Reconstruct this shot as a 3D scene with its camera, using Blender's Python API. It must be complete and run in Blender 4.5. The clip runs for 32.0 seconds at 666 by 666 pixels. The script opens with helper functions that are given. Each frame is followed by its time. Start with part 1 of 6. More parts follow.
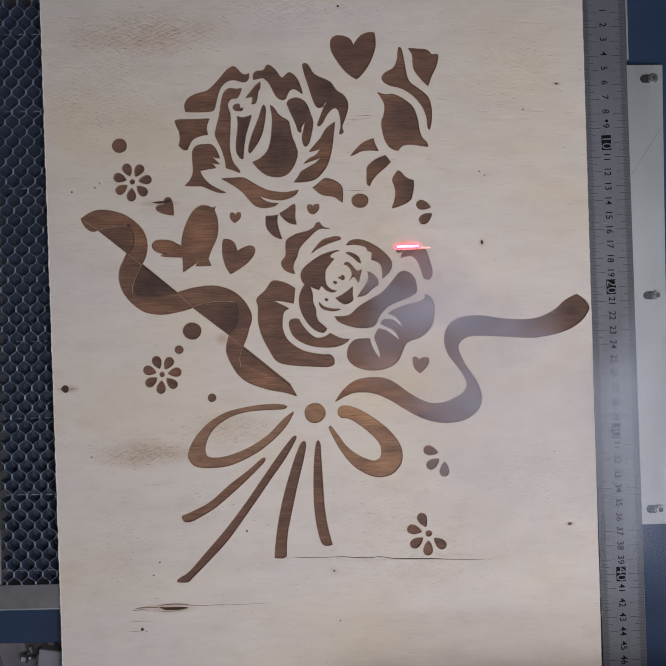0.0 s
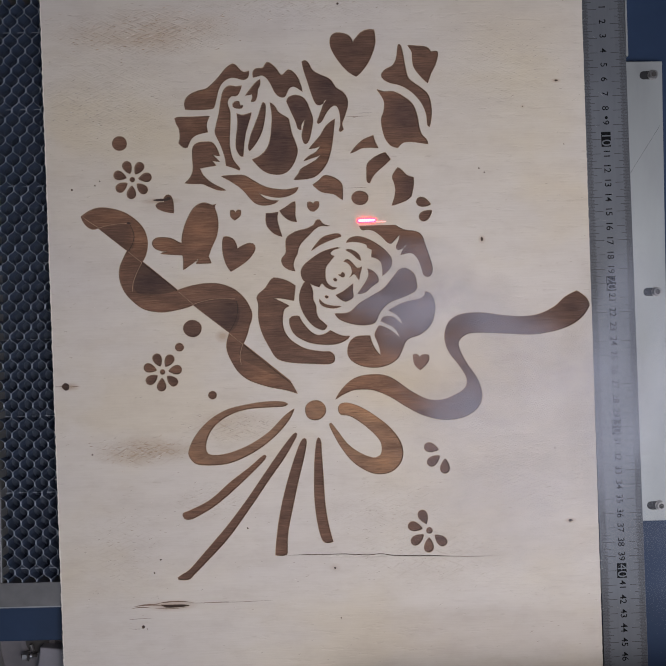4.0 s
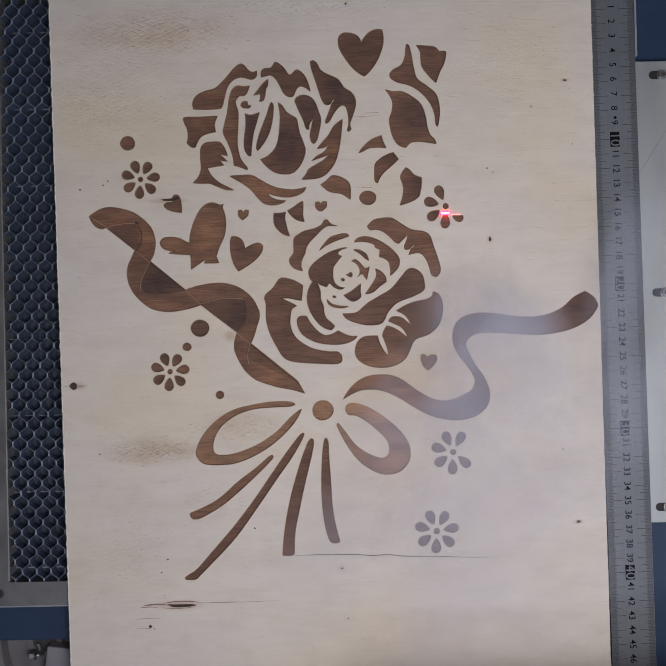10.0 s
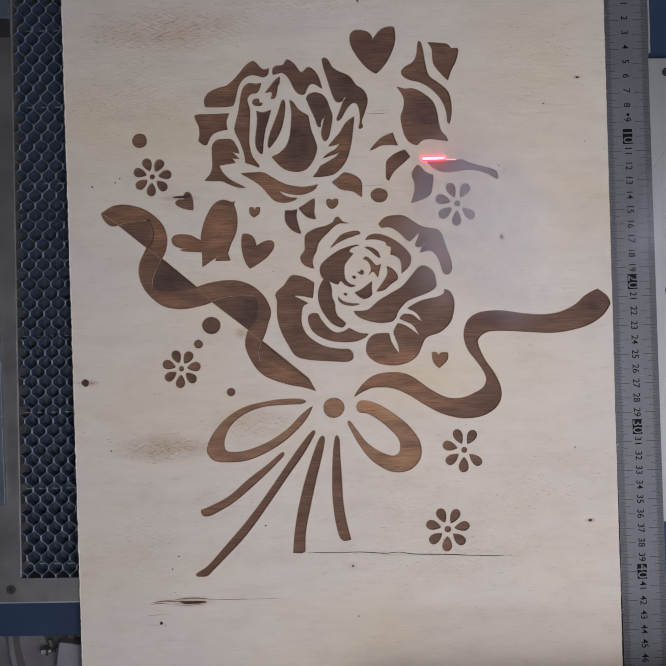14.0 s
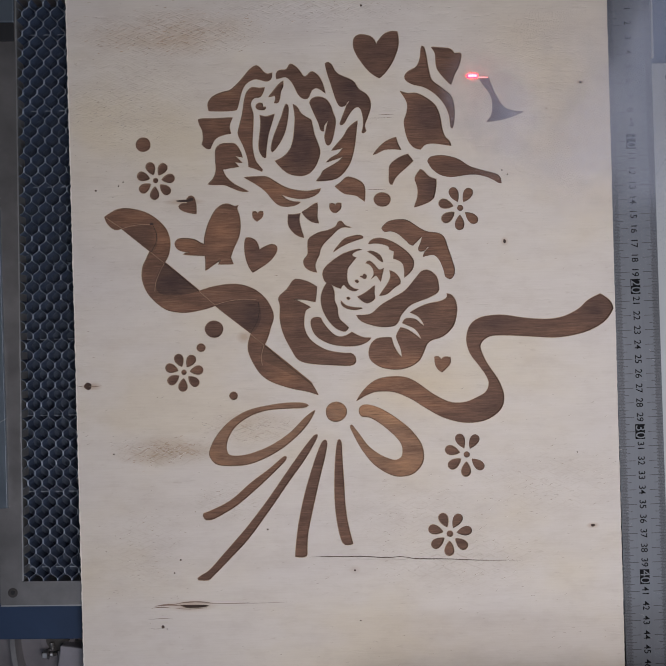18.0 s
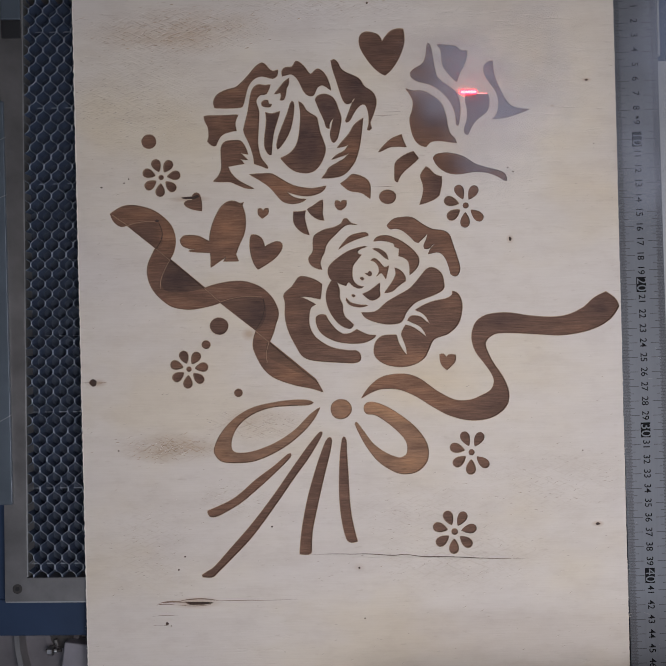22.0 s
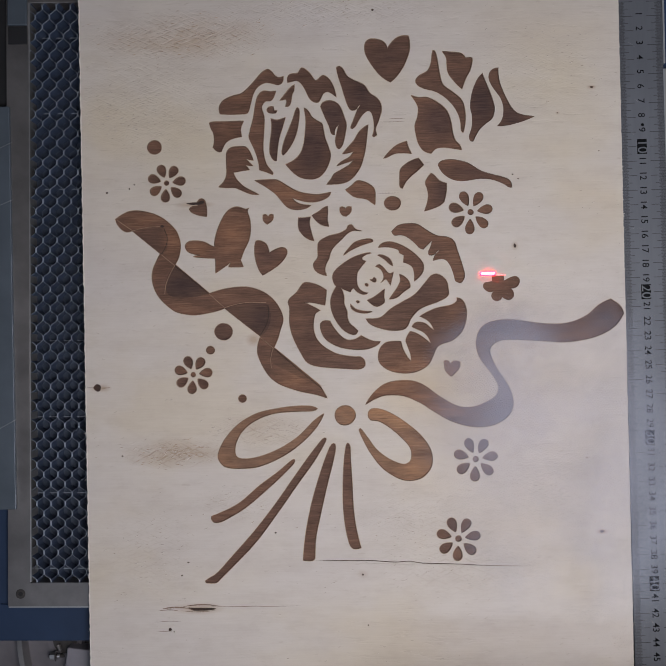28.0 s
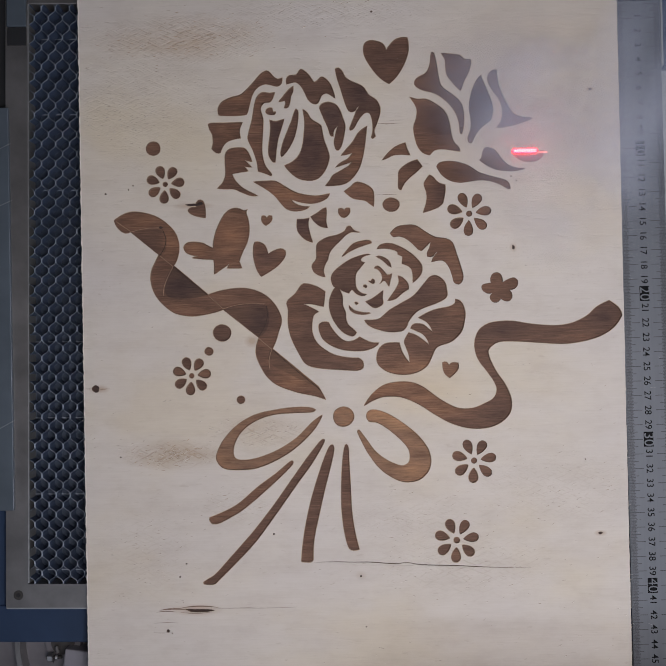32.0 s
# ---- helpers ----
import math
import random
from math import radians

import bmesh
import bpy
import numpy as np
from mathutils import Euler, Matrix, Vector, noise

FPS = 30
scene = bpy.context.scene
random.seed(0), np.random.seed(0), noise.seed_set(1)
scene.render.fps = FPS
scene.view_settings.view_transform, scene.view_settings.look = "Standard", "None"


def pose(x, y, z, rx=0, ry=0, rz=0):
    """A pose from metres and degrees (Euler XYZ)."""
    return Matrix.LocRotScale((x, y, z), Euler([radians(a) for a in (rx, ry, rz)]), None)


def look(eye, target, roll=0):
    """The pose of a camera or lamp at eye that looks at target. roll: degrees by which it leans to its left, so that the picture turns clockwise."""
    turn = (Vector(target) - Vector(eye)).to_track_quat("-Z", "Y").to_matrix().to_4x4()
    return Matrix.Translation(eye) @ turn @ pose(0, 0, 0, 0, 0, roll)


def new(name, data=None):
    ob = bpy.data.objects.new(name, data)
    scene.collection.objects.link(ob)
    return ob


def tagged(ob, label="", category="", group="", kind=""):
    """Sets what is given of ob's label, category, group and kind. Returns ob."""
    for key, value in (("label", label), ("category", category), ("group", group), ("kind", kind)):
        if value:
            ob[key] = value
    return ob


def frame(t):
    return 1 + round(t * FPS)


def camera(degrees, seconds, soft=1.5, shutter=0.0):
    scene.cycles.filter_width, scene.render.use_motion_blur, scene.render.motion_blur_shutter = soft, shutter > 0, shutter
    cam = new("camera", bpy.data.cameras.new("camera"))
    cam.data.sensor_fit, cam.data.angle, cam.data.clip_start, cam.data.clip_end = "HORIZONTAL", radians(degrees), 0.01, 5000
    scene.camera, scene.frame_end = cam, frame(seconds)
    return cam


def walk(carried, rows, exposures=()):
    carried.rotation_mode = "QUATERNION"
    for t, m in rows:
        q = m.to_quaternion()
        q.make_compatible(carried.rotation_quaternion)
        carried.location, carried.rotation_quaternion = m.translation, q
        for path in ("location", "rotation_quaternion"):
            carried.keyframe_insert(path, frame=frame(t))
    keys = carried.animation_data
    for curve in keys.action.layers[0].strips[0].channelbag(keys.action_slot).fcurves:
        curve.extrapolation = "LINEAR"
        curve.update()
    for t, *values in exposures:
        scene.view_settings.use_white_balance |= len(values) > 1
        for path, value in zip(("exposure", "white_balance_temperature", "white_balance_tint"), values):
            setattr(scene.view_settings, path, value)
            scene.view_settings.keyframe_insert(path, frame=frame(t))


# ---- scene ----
# A pale plywood sheet on the honeycomb bed of a laser engraver, seen from above.
# World: x along the wood grain, y along the steel ruler, z up; the bed's tray is at z = 0.
cam = camera(42.0, 32.0, soft=1.15)
PATH = [
    (0, pose(0.01129, 0.00191, 0.63903, -0.377, -1.013, -1.828)),
    (0.5, pose(0.01129, 0.00164, 0.63883, -0.410, -1.025, -1.859)),
    (1, pose(0.01124, 0.00127, 0.63884, -0.388, -1.015, -1.850)),
    (1.5, pose(0.01105, 0.00106, 0.63898, -0.378, -0.992, -1.834)),
    (2, pose(0.01095, 0.00069, 0.63882, -0.408, -0.965, -1.903)),
    (2.5, pose(0.01085, 0.00049, 0.63884, -0.409, -0.961, -1.895)),
    (3, pose(0.01092, 0.00028, 0.63915, -0.367, -0.993, -1.965)),
    (3.5, pose(0.01102, -0.00021, 0.63927, -0.369, -1.008, -1.975)),
    (5.5, pose(0.01125, 0.00019, 0.63900, -0.305, -0.993, -1.879)),
    (6, pose(0.01141, 0.00032, 0.63877, -0.294, -0.972, -1.907)),
    (6.5, pose(0.01146, 0.00037, 0.63878, -0.260, -0.948, -1.860)),
    (7, pose(0.01125, 0.00026, 0.63850, -0.240, -0.879, -1.865)),
    (7.5, pose(0.01091, -0.00024, 0.63855, -0.247, -0.818, -1.895)),
    (8, pose(0.01082, -0.00128, 0.63871, -0.274, -0.794, -1.867)),
    (8.5, pose(0.01088, -0.00140, 0.63893, -0.238, -0.743, -1.826)),
    (9, pose(0.01087, -0.00170, 0.63859, -0.244, -0.631, -1.824)),
    (9.5, pose(0.01102, -0.00141, 0.63853, -0.233, -0.587, -1.807)),
    (10, pose(0.01088, -0.00140, 0.63860, -0.245, -0.524, -1.840)),
    (10.5, pose(0.01112, -0.00166, 0.63882, -0.251, -0.464, -1.834)),
    (11, pose(0.01114, -0.00200, 0.63859, -0.250, -0.345, -1.795)),
    (11.5, pose(0.01086, -0.00267, 0.63838, -0.265, -0.225, -1.775)),
    (12, pose(0.01072, -0.00258, 0.63827, -0.237, -0.154, -1.751)),
    (12.5, pose(0.01028, -0.00293, 0.63807, -0.297, -0.049, -1.780)),
    (13, pose(0.01005, -0.00311, 0.63845, -0.306, 0.029, -1.814)),
    (13.5, pose(0.01013, -0.00301, 0.63857, -0.281, 0.077, -1.769)),
    (14, pose(0.01007, -0.00308, 0.63840, -0.251, 0.140, -1.742)),
    (14.5, pose(0.01003, -0.00304, 0.63869, -0.207, 0.183, -1.715)),
    (16.5, pose(0.00980, -0.00227, 0.63849, -0.110, 0.237, -1.598)),
    (17, pose(0.00968, -0.00243, 0.63828, -0.088, 0.265, -1.607)),
    (17.5, pose(0.00968, -0.00277, 0.63834, -0.064, 0.276, -1.624)),
    (18, pose(0.00982, -0.00287, 0.63847, -0.004, 0.291, -1.576)),
    (18.5, pose(0.00973, -0.00353, 0.63835, -0.004, 0.330, -1.500)),
    (19, pose(0.00983, -0.00364, 0.63838, 0.046, 0.384, -1.460)),
    (19.5, pose(0.00999, -0.00438, 0.63831, 0.037, 0.423, -1.497)),
    (20, pose(0.01004, -0.00472, 0.63834, 0.078, 0.458, -1.470)),
    (20.5, pose(0.00986, -0.00474, 0.63836, 0.122, 0.468, -1.427)),
    (21, pose(0.00965, -0.00503, 0.63832, 0.128, 0.483, -1.441)),
    (21.5, pose(0.00927, -0.00533, 0.63818, 0.118, 0.529, -1.436)),
    (22, pose(0.00913, -0.00580, 0.63821, 0.097, 0.565, -1.425)),
    (22.5, pose(0.00923, -0.00606, 0.63818, 0.116, 0.586, -1.370)),
    (23, pose(0.00938, -0.00609, 0.63826, 0.165, 0.602, -1.345)),
    (23.5, pose(0.00948, -0.00605, 0.63842, 0.196, 0.658, -1.296)),
    (24, pose(0.00972, -0.00597, 0.63821, 0.229, 0.684, -1.238)),
    (24.5, pose(0.00960, -0.00614, 0.63804, 0.247, 0.726, -1.284)),
    (25, pose(0.00962, -0.00604, 0.63813, 0.314, 0.731, -1.254)),
    (25.5, pose(0.00955, -0.00576, 0.63815, 0.372, 0.744, -1.209)),
    (27.5, pose(0.00865, -0.00573, 0.63827, 0.419, 0.819, -1.224)),
    (28, pose(0.00881, -0.00557, 0.63822, 0.480, 0.821, -1.184)),
    (28.5, pose(0.00893, -0.00564, 0.63818, 0.517, 0.804, -1.158)),
    (29, pose(0.00910, -0.00614, 0.63828, 0.533, 0.798, -1.158)),
    (29.5, pose(0.00903, -0.00630, 0.63820, 0.594, 0.804, -1.163)),
    (30, pose(0.00890, -0.00645, 0.63835, 0.647, 0.798, -1.134)),
    (30.5, pose(0.00891, -0.00646, 0.63849, 0.658, 0.775, -1.145)),
    (31, pose(0.00886, -0.00656, 0.63832, 0.659, 0.785, -1.152)),
    (31.5, pose(0.00887, -0.00647, 0.63827, 0.641, 0.755, -1.160)),
    (32, pose(0.00897, -0.00628, 0.63833, 0.635, 0.739, -1.123)),
]
walk(cam, PATH)

BT = 0.036          # top of the plywood
HC = 0.030          # top of the honeycomb and its frame
MM = 0.001
TURN = -0.82        # the machine stands slightly askew to the sheet

# ---- light ----
world = bpy.data.worlds.new("workshop_air")
scene.world = world
world.use_nodes = True
world.node_tree.nodes["Background"].inputs[0].default_value = (0.62, 0.72, 0.95, 1)
world.node_tree.nodes["Background"].inputs[1].default_value = 0.05
scene.view_settings.exposure = -0.22


def area_lamp(name, eye, target, sx, sy, power, colour):
    data = bpy.data.lights.new(name, "AREA")
    data.shape, data.size, data.size_y, data.energy, data.color = "RECTANGLE", sx, sy, power, colour
    ob = new(name, data)
    ob.matrix_world = look(eye, target)
    return ob


# unseen overhead and side lights, added and tuned for brightness and tint
area_lamp("overhead_key", (0.16, -0.13, 0.72), (0.09, -0.02, 0.0), 0.30, 0.30, 3.75, (1.0, 0.918, 0.900))
area_lamp("side_fill", (1.25, -0.25, 0.80), (0.05, 0.0, 0.0), 0.30, 0.60, 4.0, (0.80, 0.89, 1.0))
area_lamp("ceiling_tube_lamp", (0.45, -0.95, 1.97), (0.45, -0.9, 0.0), 2.4, 0.28, 8.4, (0.77, 0.85, 1.0))


# ---- materials ----
def material(name):
    m = bpy.data.materials.new(name)
    m.use_nodes = True
    return m, m.node_tree.nodes, m.node_tree.links, m.node_tree.nodes["Principled BSDF"]


def ramp(nodes, links, source, stops):
    r = nodes.new("ShaderNodeValToRGB")
    el = r.color_ramp.elements
    while len(el) < len(stops):
        el.new(0.5)
    for e, (p, c) in zip(el, stops):
        e.position, e.color = p, (*c, 1) if len(c) == 3 else c
    links.new(source, r.inputs[0])
    return r.outputs[0]


def noise_node(nodes, links, scale, stretch=(1, 1, 1), detail=4, rough=0.6, shift=(0, 0, 0), coord="Object"):
    tc = nodes.new("ShaderNodeTexCoord")
    mp = nodes.new("ShaderNodeMapping")
    mp.inputs["Scale"].default_value = stretch
    mp.inputs["Location"].default_value = shift
    n = nodes.new("ShaderNodeTexNoise")
    n.inputs["Scale"].default_value, n.inputs["Detail"].default_value, n.inputs["Roughness"].default_value = scale, detail, rough
    links.new(tc.outputs[coord], mp.inputs[0])
    links.new(mp.outputs[0], n.inputs[0])
    return n.outputs[0]


def math_node(nodes, links, op, a, b=0.0, clamp=False):
    n = nodes.new("ShaderNodeMath")
    n.operation, n.use_clamp = op, clamp
    for i, v in enumerate((a, b)):
        if isinstance(v, (int, float)):
            n.inputs[i].default_value = v
        else:
            links.new(v, n.inputs[i])
    return n.outputs[0]


def mix_colour(nodes, links, fac, a, b, kind="MIX"):
    n = nodes.new("ShaderNodeMix")
    n.data_type, n.blend_type = "RGBA", kind
    for s, v in ((n.inputs[0], fac), (n.inputs[6], a), (n.inputs[7], b)):
        if isinstance(v, (int, float)):
            s.default_value = v
        elif isinstance(v, tuple):
            s.default_value = (*v, 1)
        else:
            links.new(v, s)
    return n.outputs[2]


def bump(nodes, links, shader, height, strength, distance):
    b = nodes.new("ShaderNodeBump")
    b.inputs["Strength"].default_value, b.inputs["Distance"].default_value = strength, distance
    links.new(height, b.inputs["Height"])
    links.new(b.outputs[0], shader.inputs["Normal"])


# torn-grain patches of the sheet: centre and half-size in mm, and strength
PATCHES = [(-100, 208, 62, 17, 0.8), (-112, -82, 36, 10, 1.05), (-52, -67, 38, 11, 0.6), (150, 178, 62, 42, 0.12),
           (-150, 160, 30, 22, 0.3), (60, -130, 60, 22, 0.3), (-70, -120, 30, 12, 0.4), (150, -110, 60, 30, 0.3),
           (-125, 165, 46, 50, 0.3), (0, 226, 80, 14, 0.35), (90, -160, 70, 26, 0.4), (-130, -150, 36, 40, 0.3)]


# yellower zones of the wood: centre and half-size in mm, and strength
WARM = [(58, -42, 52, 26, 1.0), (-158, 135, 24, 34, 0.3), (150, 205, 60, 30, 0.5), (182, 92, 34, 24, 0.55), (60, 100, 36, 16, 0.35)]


# broad warm light painted into the veneer colour: centre and half-size in mm, and strength
WARM_LIGHT = [(-95, 140, 120, 120, 0.75), (150, 165, 90, 110, 0.65)]


# brownish halos round knots, the split and resin spots
HALOS = [(-162, -35.5, 8, 3, 1.0), (183, 166.4, 4, 1.8, 0.9), (183.2, -141.0, 5, 2.2, 0.9), (127.5, 57.6, 2.8, 3.4, 0.8), (17.5, -167.5, 4.5, 3.4, 0.35),
         (-97, -189.6, 20, 4.5, 0.9), (-55, -4, 6, 5, 0.9), (-41, 2, 6, 5, 0.7), (-94, 91, 16, 2.6, 0.9), (159, 149, 2.0, 1.6, 0.4)]


def zones(nodes, links, places, reach):
    tc = nodes.new("ShaderNodeTexCoord")
    total = None
    for x, y, sx, sy, w in places:
        mp = nodes.new("ShaderNodeMapping")
        mp.inputs["Scale"].default_value = (1000 / sx, 1000 / sy, 0)
        mp.inputs["Location"].default_value = (-x / sx, -y / sy, 0)
        links.new(tc.outputs["Object"], mp.inputs[0])
        ln = nodes.new("ShaderNodeVectorMath")
        ln.operation = "LENGTH"
        links.new(mp.outputs[0], ln.inputs[0])
        one = math_node(nodes, links, "MULTIPLY", math_node(nodes, links, "SUBTRACT", reach, ln.outputs["Value"], True), w)
        total = one if total is None else math_node(nodes, links, "MAXIMUM", total, one)
    return total


def plywood():
    m, n, l, s = material("pale_plywood")
    fine = noise_node(n, l, 700, (0.06, 1.5, 1), 4, 0.6)
    broad = noise_node(n, l, 30, (0.45, 1.6, 1), 6, 0.7)
    mottle = noise_node(n, l, 75, (0.6, 1.2, 1), 5, 0.65, (1, 8, 0))
    cloud = noise_node(n, l, 9.0, (0.8, 1.2, 1), 4, 0.55, (3, 1, 0))
    base = ramp(n, l, fine, [(0.25, (0.588, 0.545, 0.504)), (0.5, (0.608, 0.565, 0.525)), (0.75, (0.624, 0.583, 0.545))])
    tint = ramp(n, l, broad, [(0.3, (0.94, 0.93, 0.92)), (0.55, (1.0, 1.0, 1.0)), (0.8, (1.03, 1.035, 1.04))])
    col = mix_colour(n, l, 1.0, base, tint, "MULTIPLY")
    col = mix_colour(n, l, 1.0, col, ramp(n, l, mottle, [(0.32, (0.945, 0.935, 0.93)), (0.5, (1.0, 1.0, 1.0)), (0.7, (1.02, 1.02, 1.025))]), "MULTIPLY")
    tint2 = ramp(n, l, cloud, [(0.36, (1.0, 0.975, 0.90)), (0.5, (1.0, 1.0, 1.0)), (0.66, (0.965, 0.97, 1.0))])
    col = mix_colour(n, l, 1.0, col, tint2, "MULTIPLY")
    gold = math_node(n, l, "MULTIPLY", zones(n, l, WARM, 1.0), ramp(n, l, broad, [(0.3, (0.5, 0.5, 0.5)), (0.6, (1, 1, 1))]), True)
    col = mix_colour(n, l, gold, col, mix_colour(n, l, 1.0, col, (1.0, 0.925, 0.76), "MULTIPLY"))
    # warm light on the upper sheet, put into its colour
    col = mix_colour(n, l, zones(n, l, WARM_LIGHT, 1.0), col, mix_colour(n, l, 1.0, col, (0.99, 0.965, 0.875), "MULTIPLY"))
    halo = math_node(n, l, "MULTIPLY", zones(n, l, HALOS, 1.0), 1.5, True)
    col = mix_colour(n, l, halo, col, mix_colour(n, l, 1.0, col, (0.78, 0.68, 0.60), "MULTIPLY"))
    # torn grain: scale-like chips in the patches, brownish where the veneer is thin
    mask = zones(n, l, PATCHES, 1.15)
    seam = pillow = None
    wob = noise_node(n, l, 160, (0.5, 1.0, 1), 3, 0.6, (4, 6, 0))
    sway = noise_node(n, l, 55, (0.5, 1.0, 1), 3, 0.6, (7, 2, 0))
    for k, slope in enumerate((0.46, -0.42)):
        tc, along = n.new("ShaderNodeTexCoord"), n.new("ShaderNodeVectorMath")
        along.operation = "DOT_PRODUCT"
        along.inputs[1].default_value = (1000 * slope / 3.3, 1000 / 3.3, 0)
        l.new(tc.outputs["Object"], along.inputs[0])
        bent = math_node(n, l, "ADD", math_node(n, l, "MULTIPLY", wob, 0.75), math_node(n, l, "MULTIPLY", sway, 1.6))
        turn = math_node(n, l, "FRACT", math_node(n, l, "ADD", along.outputs["Value"], bent))
        off = math_node(n, l, "ABSOLUTE", math_node(n, l, "SUBTRACT", turn, 0.5))
        edge = ramp(n, l, off, [(0.0, (1, 1, 1)), (0.17, (0, 0, 0))])
        gate = ramp(n, l, noise_node(n, l, 260, (0.5, 1.0, 1), 2, 0.5, (2 + 3 * k, 5, 0)), [(0.44, (0, 0, 0)), (0.60, (1, 1, 1))])
        one = math_node(n, l, "MULTIPLY", edge, gate)
        seam = one if seam is None else math_node(n, l, "MAXIMUM", seam, one)
        pillow = turn if pillow is None else math_node(n, l, "MULTIPLY", pillow, turn)
    seam = math_node(n, l, "MULTIPLY", seam, mask, True)
    chipped = math_node(n, l, "MULTIPLY", math_node(n, l, "ADD", wob, pillow), mask)
    col = mix_colour(n, l, math_node(n, l, "MULTIPLY", seam, 0.68), col, (0.33, 0.24, 0.165))
    warm = noise_node(n, l, 34, (0.6, 1.4, 1), 4, 0.65, (5, 2, 0))
    wm = math_node(n, l, "MULTIPLY", ramp(n, l, warm, [(0.36, (0.1, 0.1, 0.1)), (0.62, (1, 1, 1))]), zones(n, l, PATCHES[:3], 1.1), True)
    col = mix_colour(n, l, math_node(n, l, "MULTIPLY", wm, 0.9), col, (0.42, 0.31, 0.21))
    # sparse short dark fibres over the whole sheet
    fib = noise_node(n, l, 330, (0.28, 1.1, 1), 3, 0.55, (9, 4, 0))
    fm = ramp(n, l, fib, [(0.66, (0, 0, 0)), (0.74, (1, 1, 1))])
    col = mix_colour(n, l, math_node(n, l, "MULTIPLY", fm, 0.22), col, (0.32, 0.25, 0.20))
    l.new(col, s.inputs["Base Color"])
    s.inputs["Roughness"].default_value = 0.62
    s.inputs["Specular IOR Level"].default_value = 0.35
    chip = ramp(n, l, noise_node(n, l, 170, (0.3, 1.3, 1), 4, 0.6, (6, 1, 0)), [(0.33, (0, 0, 0)), (0.42, (1, 1, 1))])
    h = math_node(n, l, "ADD", math_node(n, l, "MULTIPLY", fine, 0.25), math_node(n, l, "MULTIPLY", seam, -1.6))
    h = math_node(n, l, "ADD", h, math_node(n, l, "MULTIPLY", chipped, 2.4))
    h = math_node(n, l, "ADD", h, math_node(n, l, "MULTIPLY", chip, 0.32))
    bump(n, l, s, h, 0.6, 0.0006)
    return m


# where the burnt wood is golden, and where it is nearly black: centre and half-size in mm, and strength
GOLDEN = [(-69, 70, 20, 22, 0.7), (-92, 60, 12, 9, 0.9), (-111, 66, 11, 15, 1.0), (-131, 80, 20, 9, 0.5), (-70, 143, 15, 12, 0.8), (-62, 165, 20, 14, 0.5),
          (-32, 98, 26, 10, 0.9), (18, 120, 13, 17, 1.0), (-26, -33, 20, 13, 0.7), (84, 12, 13, 13, 0.5), (85, 60, 12, 14, 0.4), (-25, 10, 9, 22, 0.3),
          (-80, -88, 14, 12, 0.5), (55, -97, 18, 10, 0.5), (-40, 82, 12, 10, 0.4)]
DEEP = [(-12, 128, 16, 24, 1.0), (4, 152, 13, 17, 0.9), (-36, 140, 10, 20, 0.7), (26, 168, 20, 18, 0.7), (77, 146, 17, 20, 0.9), (107, 158, 14, 22, 0.8),
        (-18, 76, 13, 11, 1.0), (79, 96, 12, 13, 0.8), (-44, 54, 14, 13, 0.5), (-104, 36, 20, 12, 0.9), (-50, 10, 18, 14, 0.7), (128, 148, 14, 12, 0.9),
        (98, 110, 24, 8, 0.6), (120, 0, 22, 10, 0.5), (190, 8, 16, 12, 0.5), (44, 190, 14, 14, 0.3), (58, 28, 18, 12, 0.4), (-60, -20, 20, 16, 0.3)]


